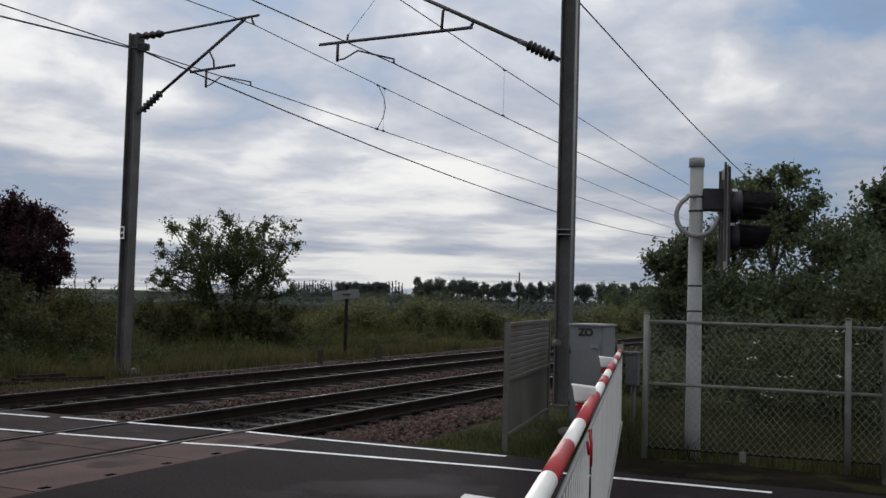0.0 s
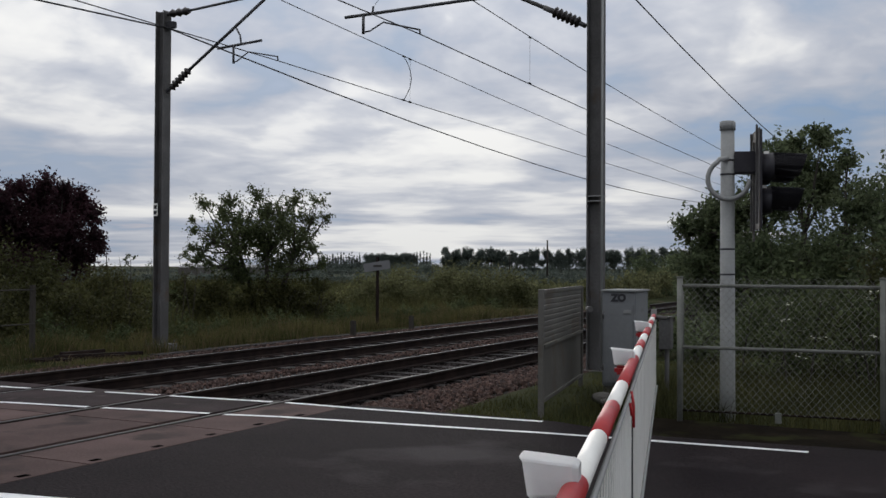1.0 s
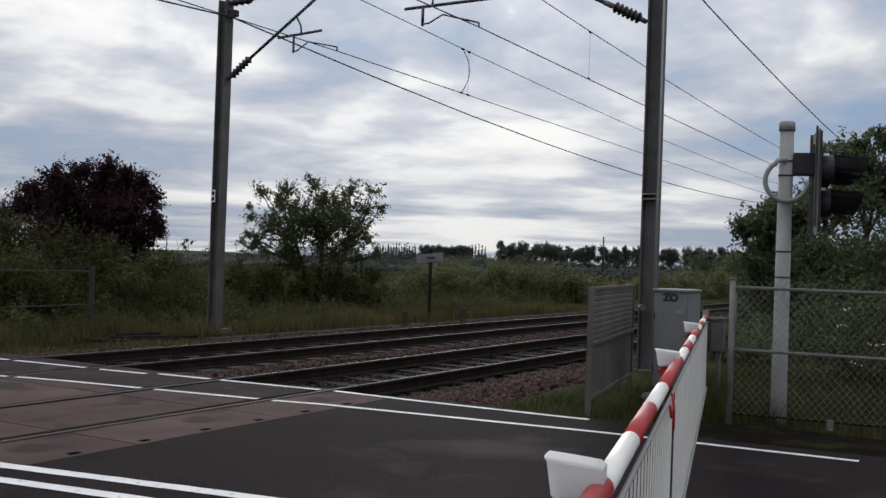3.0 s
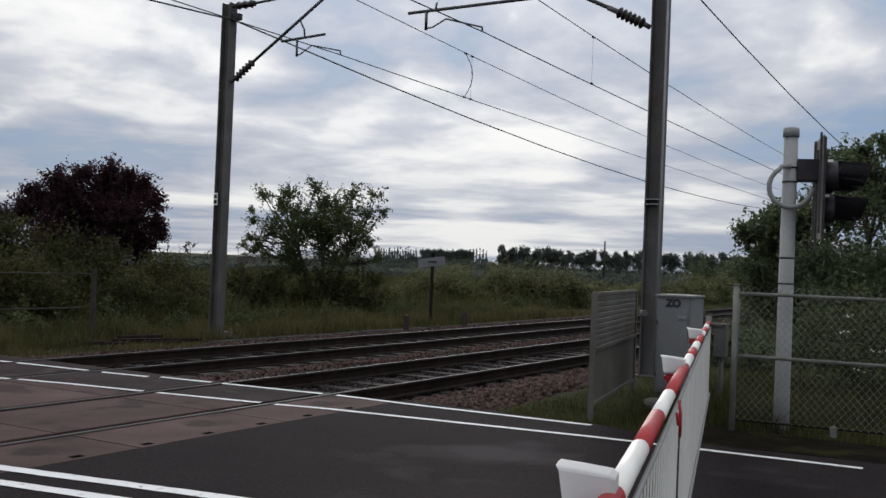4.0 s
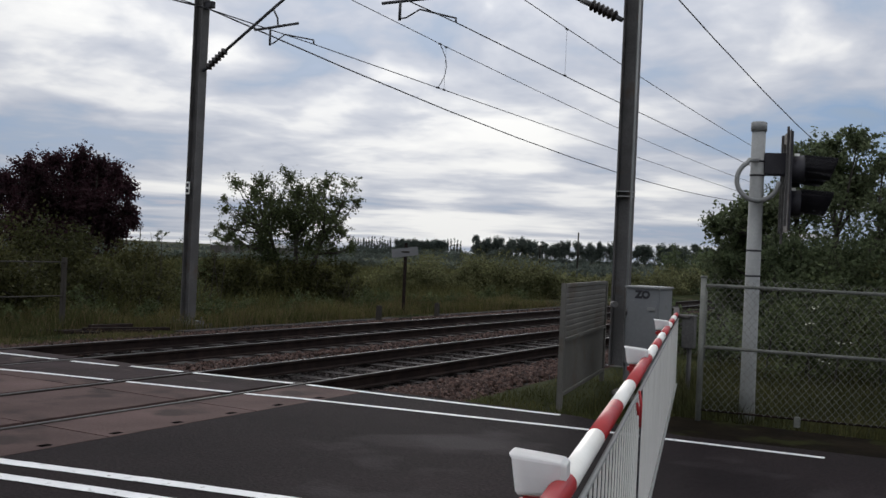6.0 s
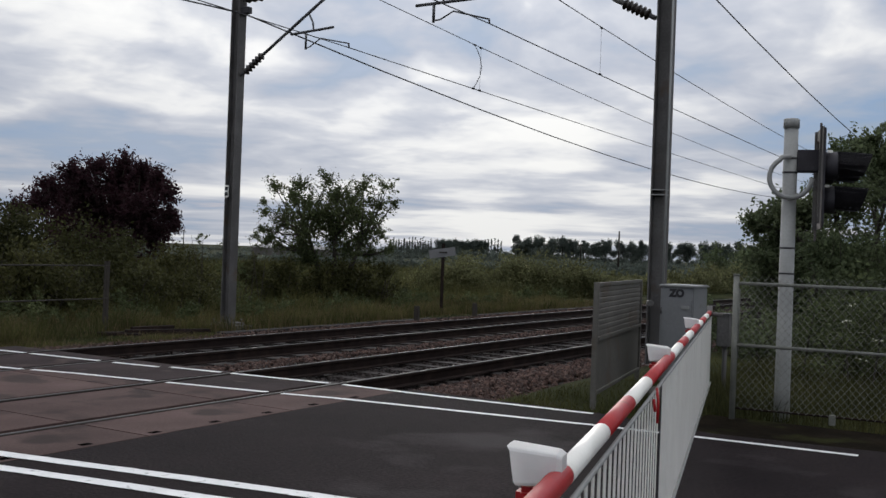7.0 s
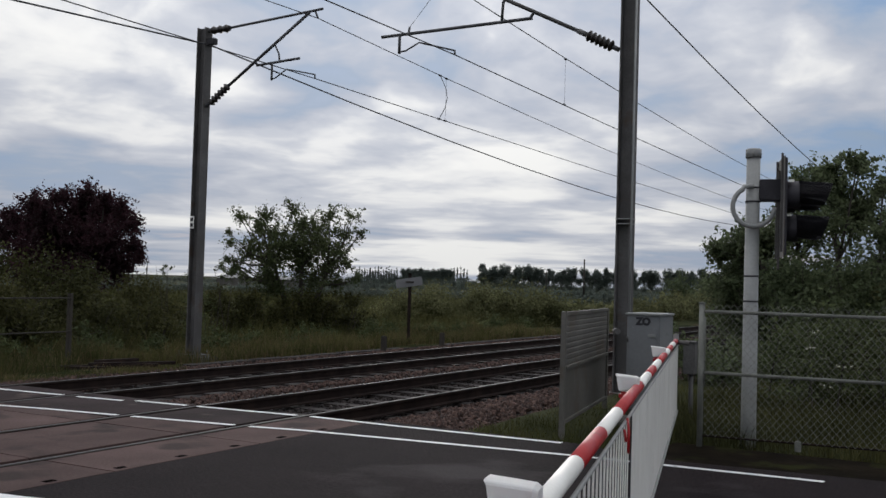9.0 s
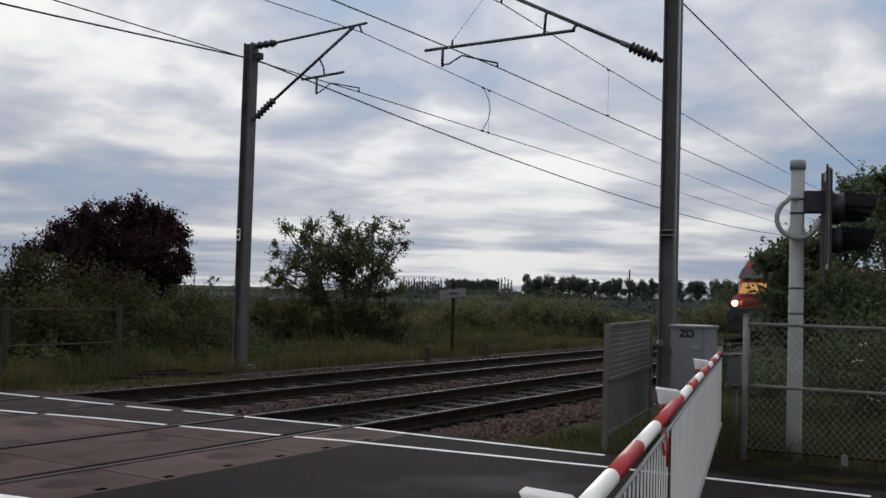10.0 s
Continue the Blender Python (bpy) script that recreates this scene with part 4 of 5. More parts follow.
def tree(name, at, right, clumps, leaves, per, size, label, trunk_r, stems, depth=0.8, reach=1.25, droop=0.0):
    """Stems rise from the foot and fork to every clump of the crown. Clumps: across, height, radius."""
    t_ = thing(name, label, "tree", at)
    r = Vector((*right, 0)).normalized()
    fwd = Vector((-r.y, r.x, 0))
    foot = at[2]
    pts = []
    for u, z, s in clumps:
        s *= 0.82
        z -= 0.08
        for k in range(2):
            d = random.uniform(-depth, depth)
            p = r * u + fwd * d + Vector((0, 0, z - foot))
            pts.append((p.x + random.uniform(-0.1, 0.1), p.y, p.z + random.uniform(-0.08, 0.08), s))
    ends = []
    for k in range(stems):
        u = (k - (stems - 1) / 2) * 0.5
        top = r * u * 1.6 + fwd * random.uniform(-0.3, 0.3) + Vector((0, 0, max(c[1] for c in clumps) * 0.55 - foot * 0.55))
        mid = r * u * 0.9 + Vector((0, 0, top.z * 0.5))
        line = [r * u * 0.4 + Vector((0, 0, -0.25)), mid, top]
        part("trunk", tube(line, [trunk_r, trunk_r * 0.75, trunk_r * 0.5], 8), M_BARK, t_)
        ends += [mid, top, (mid + top) / 2]
    bm = bmesh.new()
    for x, y, z, s in pts:
        c = Vector((x, y, z))
        a = min(ends, key=lambda e: (e - c).length + (0.8 if e.z > c.z else 0))
        m_ = a.lerp(c, 0.5) + Vector((random.uniform(-0.1, 0.1), random.uniform(-0.1, 0.1), -0.08))
        tube([a, m_, c], [trunk_r * 0.34, trunk_r * 0.2, trunk_r * 0.08], 5, bm, cap=False)
    heart = (0.0, 0.0, 0.45 * max(p[2] for p in pts))
    places = crown_twigs(pts, heart, per, bm, 0.006, reach, droop)
    part("branchwork", bm, M_BARK, t_, "forking limbs and fine dark twigs")
    part("crown", leaf_quads(places, size), leaves, t_)
    return t_


HAW = [(-1.73, 3.29, 0.30), (-1.09, 3.48, 0.38), (-0.28, 3.65, 0.33), (-0.01, 3.06, 0.52), (-0.74, 2.87, 0.52), (-1.38, 2.56, 0.40), (-2.02, 2.62, 0.2), (-1.87, 1.97, 0.28),
       (0.71, 3.47, 0.36), (1.40, 3.55, 0.24), (1.09, 2.91, 0.42), (0.58, 2.52, 0.5), (1.28, 2.14, 0.30), (-0.07, 2.2, 0.65), (-0.88, 2.14, 0.5), (0.28, 1.64, 0.6), (1.02, 1.58, 0.3), (-0.69, 1.44, 0.62), (-2.16, 2.12, 0.18), (-0.35, 2.65, 0.45), (0.45, 3.05, 0.42), (-1.2, 3.0, 0.36), (-1.5, 2.25, 0.3), (0.9, 2.35, 0.4), (0.0, 2.0, 0.75), (0.25, 2.6, 0.7), (-0.6, 2.45, 0.65), (-0.9, 1.75, 0.5), (0.75, 1.95, 0.5), (-2.3, 2.0, 0.16), (-2.0, 1.78, 0.2), (-1.55, 1.72, 0.24), (-2.1, 2.95, 0.12), (1.55, 1.75, 0.2), (1.6, 3.05, 0.2)]
tree("hawthorn_tree", (-17.66, 24.56, -0.1), (0.802, 0.597), HAW, M_LEAF, 50, 0.040, "small dark-green hawthorn with open ragged crown", 0.10, 3, 0.8, 1.65)
PLUM = [(-1.83, 3.22, 0.44), (-1.14, 3.58, 0.44), (-0.51, 3.76, 0.40), (0.30, 4.00, 0.40), (0.80, 3.78, 0.42), (1.39, 3.67, 0.32), (1.50, 3.11, 0.48), (1.69, 2.51, 0.4), (1.87, 2.11, 0.26), (0.90, 3.43, 0.75),
        (0.08, 3.39, 0.85), (-0.72, 3.17, 0.85), (-1.42, 2.93, 0.70), (0.78, 2.47, 0.88), (-0.03, 2.08, 1.0), (1.21, 1.87, 0.64), (-2.11, 2.67, 0.55), (-2.64, 2.39, 0.5), (-1.30, 1.95, 0.9), (0.2, 2.6, 0.9), (-0.6, 2.5, 0.9), (0.9, 2.0, 0.8), (0.0, 1.6, 0.9), (-0.7, 1.6, 0.9)]
tree("plum_tree", (-24.54, 22.28, -0.1), (0.66, 0.751), PLUM, M_PLUM, 84, 0.052, "purple-leaved plum tree with dense domed crown", 0.14, 3, 0.9, 1.35, 0.1)
ELDER = [(0.16, 4.17, 0.50), (0.79, 4.32, 0.40), (1.25, 3.91, 0.28), (-0.37, 3.81, 0.42), (-1.98, 2.62, 0.30), (-1.50, 2.94, 0.38), (-0.90, 2.75, 0.70), (-0.13, 3.01, 0.85), (0.80, 3.25, 0.85), (1.42, 2.89, 0.77),
         (2.03, 2.65, 0.77), (0.33, 3.62, 0.75), (-1.19, 2.01, 0.89), (0.0, 1.78, 1.0), (1.14, 1.81, 1.0), (2.25, 1.71, 1.0), (3.0, 2.07, 1.0), (-1.7, 1.9, 0.36), (-1.9, 2.35, 0.28), (-1.72, 1.45, 0.45), (-1.55, 1.2, 0.5), (-1.6, 2.1, 0.5), (-1.5, 2.6, 0.5), (-1.75, 1.75, 0.45), (-1.2, 1.1, 0.8), (0.2, 0.8, 0.9), (1.6, 0.8, 0.9)]
tree("elder_tree", (-3.09, 23.24, -0.1), (0.989, 0.147), ELDER, M_ELDER, 66, 0.052, "leafy green elder tree with spreading twigs", 0.12, 4, 1.1, 1.45)
ASH = [(-0.61, 4.23, 0.5), (-0.95, 3.53, 0.6), (-0.38, 3.53, 0.9), (0.25, 3.93, 1.0), (0.0, 4.49, 0.6), (0.98, 3.79, 1.1), (-0.5, 2.57, 1.0), (0.74, 2.57, 1.3), (1.81, 2.84, 1.3), (-0.4, 1.4, 1.1), (1.4, 1.4, 1.3)]
tree("ash_tree", (-0.16, 27.49, -0.1), (1.0, 0.017), ASH, M_ELDER, 66, 0.062, "grey-green leafy tree behind the elder", 0.14, 3, 1.1, 1.3)


def thicket(name, clumps, material, per, size, label, stems=True):
    """A mound of arching stems and leaves."""
    o = thing(name, label, "bush", (clumps[0][0], clumps[0][1], -0.1))
    base = Vector((clumps[0][0], clumps[0][1], -0.1))
    rel = [(x - base.x, y - base.y, z + 0.1, r) for x, y, z, r in clumps]
    part("leaves", leaf_cloud(rel, per, size, 0.85), material, o)
    if not stems:
        return o
    bm = bmesh.new()
    for x, y, z, r in rel:
        for _ in range(3):
            a = Vector((x + random.uniform(-r, r) * 0.6, y + random.uniform(-r, r) * 0.6, -0.1))
            c = Vector((x + random.uniform(-r, r), y + random.uniform(-r, r), z + r * random.uniform(0.2, 0.8)))
            tube([a, a.lerp(c, 0.6) + Vector((0, 0, 0.15)), c], [0.014, 0.010, 0.004], 4, bm, cap=False)
    part("branchwork", bm, M_BARK, o)
    return o


def mound(x0, y0, x1, y1, n, zt, r, depth):
    """Clumps along a line, their tops near zt."""
    out = []
    for k in range(n):
        s = (k + 0.5) / n
        h = zt(s) if callable(zt) else zt
        rr = r * random.uniform(0.75, 1.2)
        for lay in range(max(1, int(h / (rr * 1.1)) + 1)):
            z = max(0.15, h - rr * 0.8 - lay * rr * 1.1)
            out.append((x0 + (x1 - x0) * s + random.uniform(-depth, depth), y0 + (y1 - y0) * s + random.uniform(-depth, depth), z, rr))
    return out


for x0, y0, x1, y1, n, top, size in ((-14.7, 14.9, -15.3, 36, 15, 0.50, 0.036), (-15.2, 10.6, -15.6, 15.5, 7, 0.55, 0.036), (-14.4, 17.5, -14.7, 30, 7, 0.32, 0.030)):
    thicket("nettle_clump", mound(x0, y0, x1, y1, n, lambda s, h=top: h * (0.75 + 0.4 * math.sin(17 * s)), 0.34, 0.35), M_LEAF, 520, size, "low dark nettles and weeds on the verge", False)
BR = "dense dark bramble and nettle thicket"
thicket("bramble_bush", mound(-21, 13.5, -18.6, 20.5, 10, lambda s: 2.85 - 1.8 * s, 0.75, 0.8), M_SHADEBRAMBLE, 650, 0.050, BR)
thicket("bramble_bush", mound(-17.5, 10.5, -16.2, 17.5, 10, lambda s: 1.75 - 0.75 * s, 0.6, 0.6), M_SHADEBRAMBLE, 650, 0.045, BR)
thicket("bramble_bush", mound(-19.6, 22.2, -16.2, 26.0, 9, 1.2, 0.62, 0.5), M_SHADEBRAMBLE, 650, 0.048, "dark shady bramble growth round the hawthorn's foot")
thicket("sapling_bush", [(-17.9, 20.2, 1.5, 0.34), (-18.3, 19.7, 1.7, 0.24), (-17.3, 20.8, 1.65, 0.26), (-17.8, 20.3, 0.9, 0.5), (-17.8, 20.3, 0.4, 0.5)], M_LEAF, 300, 0.038, "small leafy sapling with spreading twigs behind the mast")
thicket("willow_scrub", mound(-21.5, 36, -16.2, 40, 11, lambda s: 1.05 + 0.45 * math.sin(3 * s), 0.85, 0.9), M_WILLOW, 650, 0.055, "rounded green willow scrub behind the track", False)
thicket("willow_scrub", mound(-18.5, 45, -14.6, 58, 10, lambda s: 0.85 + 0.7 * s * s, 0.75, 0.8), M_WILLOW, 450, 0.07, "rounded green scrub along the far track", False)
thicket("hedge_scrub", mound(-16.5, 60, -14.0, 92, 14, 2.3, 1.2, 0.9), M_ELDER, 350, 0.09, "tall dark scrub lining the railway in the distance", False)
thicket("elder_scrub", mound(-5.0, 20.0, -3.6, 18.2, 4, lambda s: 0.9 - 0.3 * s, 0.5, 0.3), M_ELDER, 700, 0.042, "low leafy scrub beside the near track")
thicket("elder_scrub", mound(-4.6, 24.5, -4.2, 40, 9, 2.2, 1.0, 0.4), M_ELDER, 550, 0.06, "tall leafy scrub lining the near track")
thicket("elder_scrub", mound(-2.4, 16.2, 2.5, 15.5, 9, lambda s: 1.25 + 0.5 * s, 0.62, 0.6), M_LEAF, 700, 0.040, "dark nettles and leafy scrub behind the wire gate")
# shade under the trees comes partly from the darkened bramble colour
thicket("elder_scrub", mound(-1.5, 19.2, 5.0, 18.6, 9, 2.0, 0.8, 0.6), M_SHADEBRAMBLE, 600, 0.05, "shady scrub under the trees")
thicket("elder_scrub", mound(-3.4, 20.9, 4.0, 20.6, 11, lambda s: 2.3 + 0.5 * s, 0.8, 0.5), M_ELDER, 600, 0.052, "leafy growth filling in under the elder")
thicket("elder_scrub", mound(2.5, 22, 9, 26, 8, 3.2, 1.2, 0.8), M_ELDER, 450, 0.065, "tall scrub beyond the fence")
# flat white flower heads among the scrub
fl_c = []
for k in range(12):
    x, y = random.uniform(-1.75, -0.35), random.uniform(13.2, 13.9)
    z = random.choice((0.45, 0.6, 0.75, 0.85, 1.0, 1.2)) + random.uniform(-0.1, 0.1)
    for _ in range(9):
        fl_c.append((x + random.gauss(0, 0.045), y + random.gauss(0, 0.03), z + random.gauss(0, 0.012)))
fl_c = np.array(fl_c)
ua = unit(len(fl_c)) * (1, 1, 0.15)
tagged(part("flower_heads", quads(fl_c, ua * 0.020, np.cross(ua, (0, 0, 1)) * 0.016 + (0, 0, 0.008)), M_BLOSSOM), "flat creamy-white flower heads in the scrub", "flowers", kind="stuff")


# ---- grass
def grass(n, xr, yr, h, material, label, power=1.0, skip=None):
    x = rng.uniform(*xr, n)
    y = yr[0] + (yr[1] - yr[0]) * rng.random(n) ** power
    if skip is not None:
        keep = skip(x, y)
        x, y = x[keep], y[keep]
        n = len(x)
    tuft = np.array([noise.noise(Vector((a * 0.9, b * 0.9, 3))) for a, b in zip(x, y)])
    hh = h * rng.uniform(0.4, 1.1, n) * (1 + 0.7 * tuft)
    z = np.full(n, -0.14)
    lean = rng.normal(size=(n, 2)) * 0.35 * hh[:, None]
    a = rng.uniform(0, 6.28, n)
    w = 0.004 + hh * 0.009
    dx, dy = np.cos(a) * w, np.sin(a) * w
    base1, base2 = np.stack([x - dx, y - dy, z], 1), np.stack([x + dx, y + dy, z], 1)
    mid1 = np.stack([x + lean[:, 0] * 0.35 - dx * 0.7, y + lean[:, 1] * 0.35 - dy * 0.7, z + hh * 0.6], 1)
    mid2 = np.stack([x + lean[:, 0] * 0.35 + dx * 0.7, y + lean[:, 1] * 0.35 + dy * 0.7, z + hh * 0.6], 1)
    tip = np.stack([x + lean[:, 0], y + lean[:, 1], z + hh], 1)
    v = np.stack([base1, base2, mid2, mid1, tip], 1).reshape(-1, 3)
    i = np.arange(n)[:, None] * 5
    f = (i + np.array([0, 1, 2, 3])).tolist() + (i + np.array([3, 2, 4])).tolist()
    return tagged(part("grass", (v.tolist(), f), material), label, "grass", kind="stuff")


G1 = "long rough grass on the far verge"
off_mast = lambda x, y: (np.hypot(x + 13.87, y - 16.0) > 0.5) & ~((x > -13.9) & (y > 12.4) & (y < 14.6))
grass(42000, (-17.5, -13.2), (9.6, 34), 0.36, M_GRASS, G1, 1.2, off_mast)
grass(22000, (-28, -15.5), (14, 60), 0.65, M_GRASS, "tall rough grass in the meadow beyond the railway", 1.1)
grass(30000, (-62, -26), (18, 78), 0.7, M_GRASS, "tall rough grass across the far meadow")
grass(7000, (-16.0, -13.3), (9.6, 34), 0.38, M_DRYGRASS, "dry straw-coloured grass stems on the verge", 1.0, off_mast)
grass(9000, (-4.85, -3.0), (10.35, 20), 0.13, M_GRASS, "short grass between ballast and screen", 1.3)
grass(7000, (-13.9, -12.5), (9.7, 14.4), 0.12, M_GRASS, "short trodden grass beside the far track", 1.0)
grass(2200, (-14.4, -12.6), (9.7, 14.2), 0.16, M_DRYGRASS, "dry trodden stems beside the far track", 1.0)
grass(3000, (-2.6, 4.5), (10.3, 11.0), 0.08, M_GRASS, "sparse short grass along the gate's foot")
# blades take the dark bramble colour in place of the elder's shade
grass(20000, (-3.6, 3.5), (11.0, 17), 0.32, M_SHADEBRAMBLE, "tall grass behind the wire gate, coloured dark for the elder's shade")
grass(2500, (-14.6, -12.9), (14.6, 40), 0.25, M_DRYGRASS, "dry grass along the cable trough")


# ---- distance
def far_tree(name, x, y, h, w, label, group, poplar=False):
    t_ = thing(name, label, "tree", (x, y, -0.5), group)
    part("trunk", tube([(0, 0, 0), (random.uniform(-0.3, 0.3), 0, h * 0.4), (0, 0, h * 0.7)], [h * 0.03, h * 0.022, h * 0.012], 6), M_BARK, t_)
    c = []
    for _ in range(22):
        if poplar:
            z = random.uniform(0.12, 0.97)
            c.append((random.uniform(-w, w) * 0.12, random.uniform(-w, w) * 0.12, z * h, w * (0.46 - 0.40 * abs(z - 0.3))))
        else:
            z = random.uniform(0.30, 0.88)
            c.append((random.uniform(-w, w) * 0.5 * (1.3 - z), random.uniform(-w, w) * 0.3, h * z, w * random.uniform(0.18, 0.28)))
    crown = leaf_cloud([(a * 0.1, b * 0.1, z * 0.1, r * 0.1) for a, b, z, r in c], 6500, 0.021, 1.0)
    part("crown", ([tuple(q * 10 for q in v) for v in crown[0]], crown[1]), M_HAZELEAF, t_)
    return t_


for k in range(22):
    s = k / 21
    x, y = -216 + 104 * s + random.uniform(-0.8, 0.8), 430 + 40 * s
    far_tree("poplar_tree", x, y, random.uniform(10.0, 12.0), random.uniform(6.0, 7.4), "round-headed tree in a distant row", "distant tree row")
for k in range(16):
    x = -362 + 21.5 * k / 15
    far_tree("lombardy_poplar", x, 542 + 0.65 * (x + 362), random.uniform(9.0, 12.5), 2.3, "slim pointed poplar in a distant screen", "distant poplars", True)
for k in range(7):
    far_tree("lombardy_poplar", -312.5 + 1.7 * k, 572 + 1.2 * k, random.uniform(10.5, 13.5), 2.4, "slim pointed poplar in a distant screen", "distant poplars", True)
for k in range(9):
    far_tree("field_tree", -337 + 3.0 * k, 560 + 1.7 * k, random.uniform(8.5, 11.0), 8.0, "dark round tree in the distance", "distant field trees")
for x, y, h in ((-290, 580, 5.5), (-282, 582, 4.6), (-262, 588, 4.0), (-205, 425, 4.2)):
    far_tree("field_tree", x, y, h, 5.0, "small dark tree in the distance", "distant field trees")


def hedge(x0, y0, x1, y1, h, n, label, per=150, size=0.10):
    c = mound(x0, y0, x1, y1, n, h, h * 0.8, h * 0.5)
    # far hedges share the leaf colour lightened for haze
    return tagged(part("hedge", leaf_cloud(c, per, size, 0.9), M_HAZELEAF), label, "hedge", kind="stuff")


hedge(-95, 62, -42, 84, 0.85, 130, "dark distant field hedge")
hedge(-46, 84, -20, 110, 0.7, 60, "dark distant field hedge")
hedge(-140, 190, -60, 235, 0.9, 110, "dark line of far hedges")
hedge(-300, 170, -140, 260, 0.9, 150, "dark line of far hedges")
hedge(-70, 140, -30, 158, 0.75, 110, "low hedge under the distant trees")
hedge(-226, 424, -104, 470, 3.0, 60, "dark scrub along the foot of the distant row", 14, 0.28)
hedge(-372, 530, -262, 590, 3.4, 50, "dark scrub before the distant poplars", 14, 0.30)
for x, y, h in ((-53.6, 140.5, 6.0), (-205, 205, 5.5), (-85, 200, 5)):
    tp = thing("utility_pole", "slim wooden utility pole in the fields", "pole", (x, y, -0.4), "utility poles")
    part("shaft", tube([(0, 0, 0), (0, 0, h)], [0.16, 0.11], 8), M_WOOD, tp)
    if x < -60:
        part("crossarm", box(bmesh.new(), -0.8, 0.8, -0.06, 0.06, h - 0.5, h - 0.35), M_WOOD, tp)
for x, y, w in ((-158, 205, 8), (-170, 200, 6), (-148, 212, 5)):
    br_ = thing("farm_shed", "low pale-roofed farm shed in the distance", "shed", (x, y, -0.7), "distant sheds")
    part("wall", box(bmesh.new(), -w / 2, w / 2, -3, 3, 0, 1.9), M_CONCRETE, br_)
    rf = bmesh.new()
    v = [rf.verts.new(p) for p in ((-w / 2, -3.2, 1.9), (w / 2, -3.2, 1.9), (w / 2, 0, 2.7), (-w / 2, 0, 2.7), (w / 2, 3.2, 1.9), (-w / 2, 3.2, 1.9))]
    for f_ in ((0, 1, 2, 3), (3, 2, 4, 5), (1, 4, 2), (0, 3, 5), (0, 5, 4, 1)):
        rf.faces.new([v[i] for i in f_])
    part("roof", rf, M_FIELD, br_)


# ---- the train on the far track
train = thing("express_train", "red and grey express train with lit headlights", "train", (-10.87, 600, 0))


def ring(y, w, z0, z1, r, n=5):
    """A rounded body outline at y."""
    out = []
    for cx, cz, a0 in ((w - r, z1 - r, 0), (-w + r, z1 - r, 90), (-w + 0.1, z0 + 0.1, 180), (w - 0.1, z0 + 0.1, 270)):
        rr = r if cz > 2 else 0.1
        for k in range(n):
            a = radians(a0 + 90 * k / (n - 1))
            out.append((cx + rr * math.cos(a), y, cz + rr * math.sin(a)))
    return out


def loft(rows):
    bm = bmesh.new()
    rs = [[bm.verts.new(p) for p in r] for r in rows]
    n = len(rs[0])
    for a, b_ in zip(rs, rs[1:]):
        for k in range(n):
            bm.faces.new((a[k], a[(k + 1) % n], b_[(k + 1) % n], b_[k])).smooth = True
    bm.faces.new(rs[0])
    bm.faces.new(rs[-1][::-1])
    bmesh.ops.recalc_face_normals(bm, faces=bm.faces)
    return bm


# leading vehicle: the front rakes back from the buffer beam to the roof
part("nose_skirt", loft([ring(-0.02, 1.10, 0.35, 1.36, 0.2), ring(0.7, 1.27, 0.35, 1.36, 0.2), ring(19.5, 1.35, 0.35, 1.36, 0.2)]), M_BLACK, train, "black lower body and skirt")
nose = bmesh.new()
sec = [(0.0, 1.36, 1.62, 1.05, 0), (0.2, 1.36, 1.80, 1.14, 0), (1.0, 1.36, 2.40, 1.24, 0), (2.1, 1.36, 3.10, 1.20, 0), (3.0, 1.36, 3.58, 1.20, 0), (4.4, 1.36, 3.80, 1.24, 0), (8.0, 1.36, 3.80, 1.36, 0), (19.5, 1.36, 3.80, 1.36, 0)]
part("nose", loft([ring(y, w, z0, max(z1, z0 + 0.25), min(0.45, (z1 - z0) * 0.45 + 0.02)) for y, z0, z1, w, _ in sec]), M_TRAINRED, train, "deep red raked cab and body")
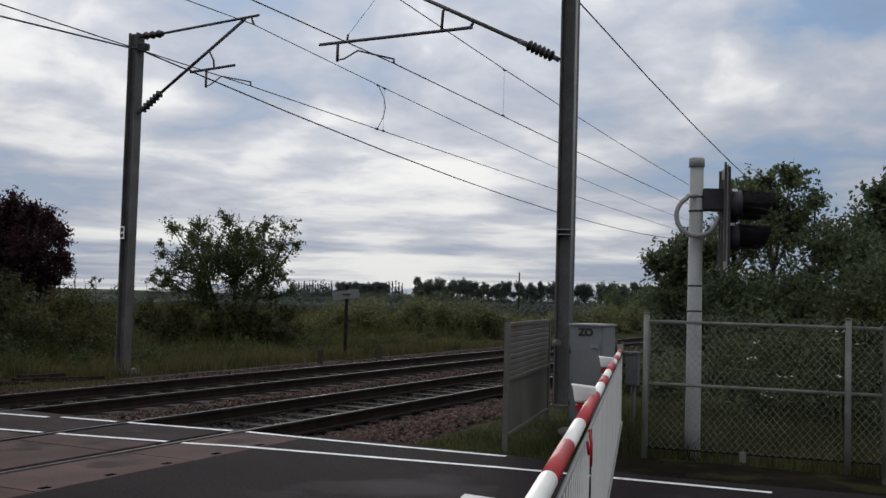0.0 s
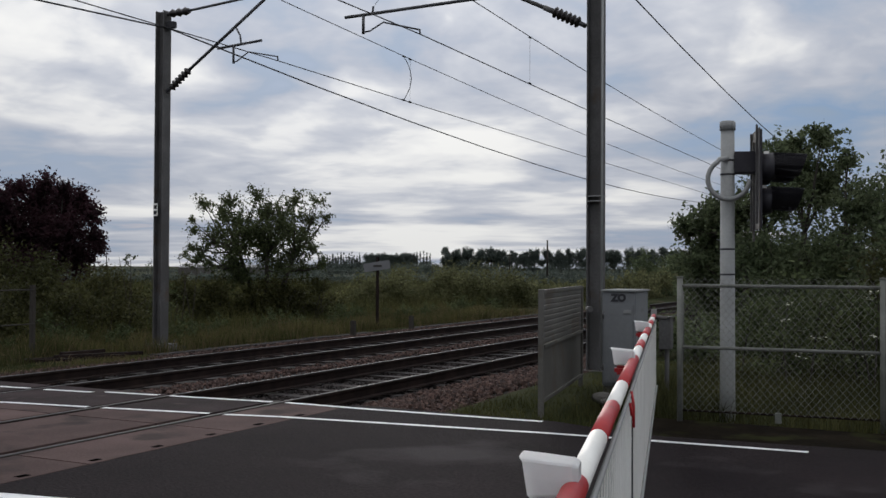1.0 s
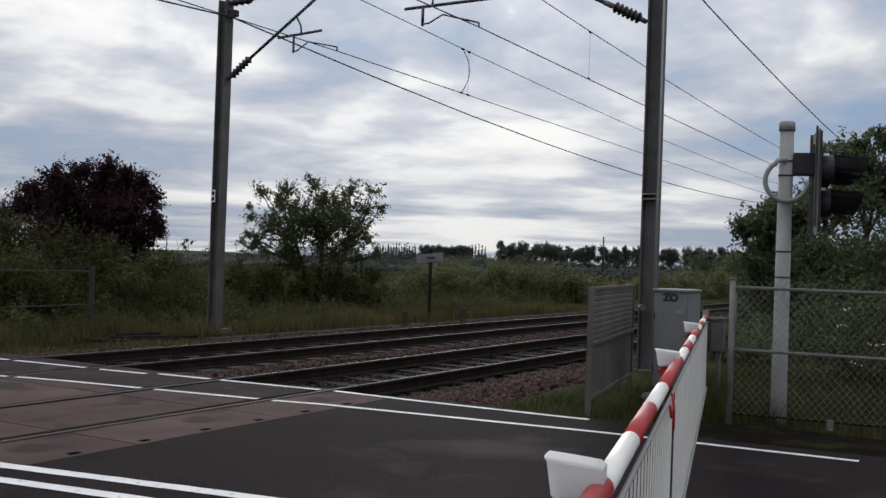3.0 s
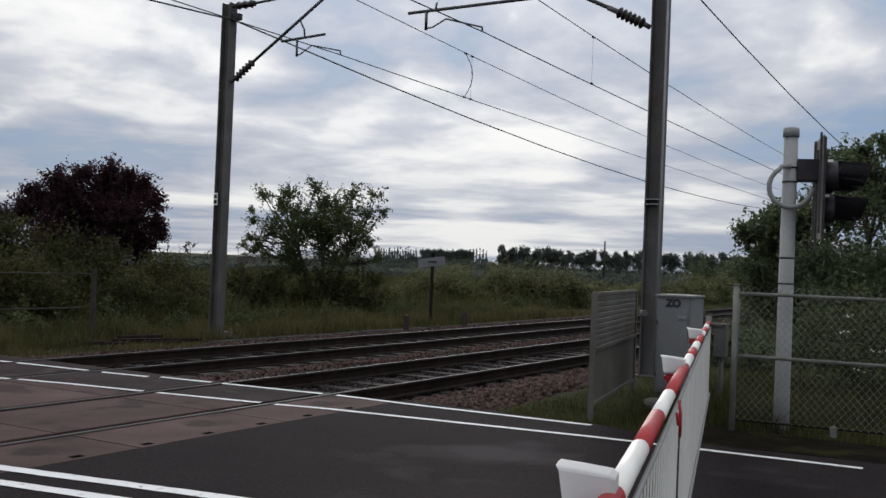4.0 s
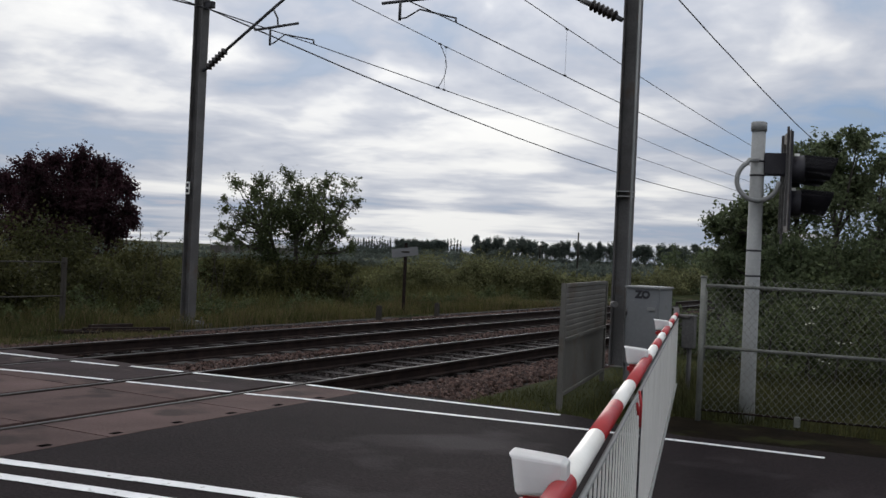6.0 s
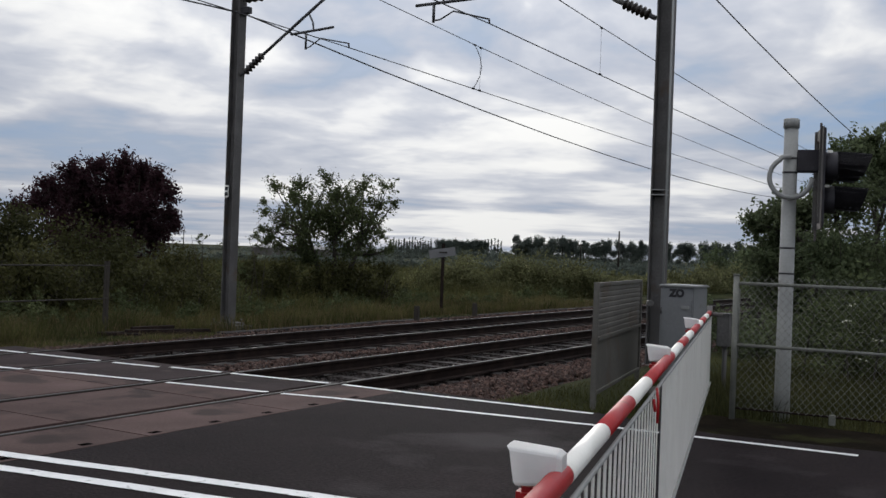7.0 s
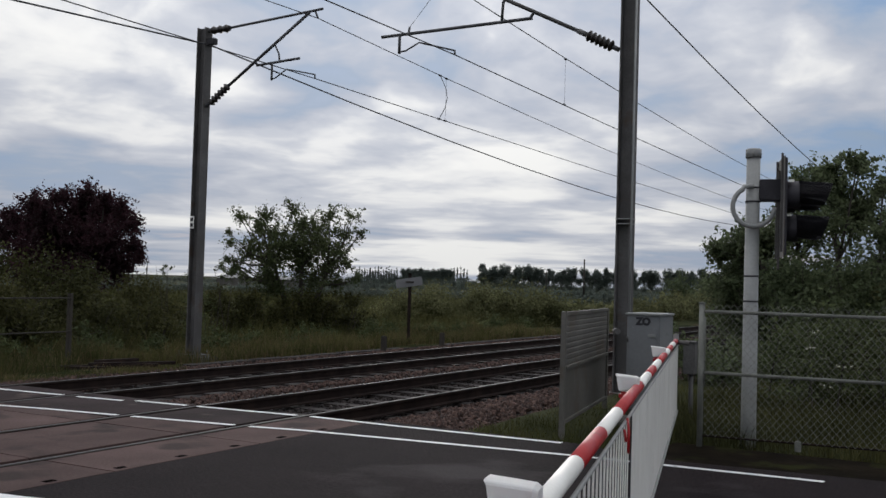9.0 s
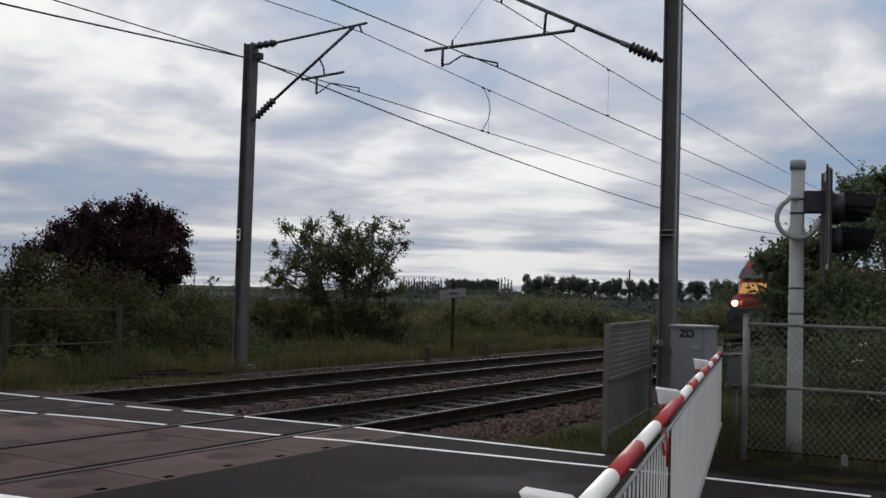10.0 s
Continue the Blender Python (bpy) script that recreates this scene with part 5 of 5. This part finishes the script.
part("warning_panel", box(bmesh.new(), -0.72, 0.72, -0.012, 0.012, -0.42, 0.40, 0.01, Matrix.Translation((0, 0.60, 2.16)) @ Matrix.Rotation(radians(-53), 4, "X")), M_TRAINYELLOW, train, "yellow warning panel")
part("windscreen", box(bmesh.new(), -1.0, 1.0, -0.012, 0.012, -0.40, 0.40, 0.02, Matrix.Translation((0, 1.55, 2.82)) @ Matrix.Rotation(radians(-57), 4, "X")), M_GLASS, train, "dark raked windscreen")
for sx in (-1, 1):
    part("headlight", tube([(sx * 0.78, -0.03, 1.50), (sx * 0.78, 0.2, 1.50)], 0.13, 14), M_HEADLIGHT, train, "glowing white headlight")
    part("marker_light", tube([(sx * 0.52, 0.0, 1.52), (sx * 0.52, 0.2, 1.52)], 0.09, 12), M_CABGLOW, train, "amber marker light")
    part("buffer", tube([(sx * 0.87, -0.35, 0.95), (sx * 0.87, 0.1, 0.95)], [0.2, 0.12], 12), M_BLACK, train)
for k in range(2):
    y0 = 20.1 + 23 * k
    part("coach_body", loft([ring(y0, 1.36, 0.55, 3.8, 0.5), ring(y0 + 22.4, 1.36, 0.55, 3.8, 0.5)]), M_TRAINGREY, train, "grey coach body")
    for j in range(9):
        for sx in (-1, 1):
            part("window", box(bmesh.new(), sx * 1.352, sx * 1.368, y0 + 1.6 + j * 2.2, y0 + 3.1 + j * 2.2, 1.75, 2.6, 0.0) if sx > 0 else boxed(-1.368, -1.352, y0 + 1.6 + j * 2.2, y0 + 3.1 + j * 2.2, 1.75, 2.6), M_GLASS, train)
for k in range(12):
    part("wheelset", tube([(-0.8, 2.5 + 5.6 * k, 0.45), (0.8, 2.5 + 5.6 * k, 0.45)], 0.45, 16), M_BLACK, train)


def motions():
    speed, last = 55.0, 44.2
    rows = [(t / 2, pose(-10.87, last + speed * (10.0 - t / 2), 0.0)) for t in range(0, 20)]
    rows += [(t, pose(-10.87, last + speed * (10.0 - t), 0.0)) for t in (9.7, 9.9, 10.0)]
    walk(train, rows)


motions()
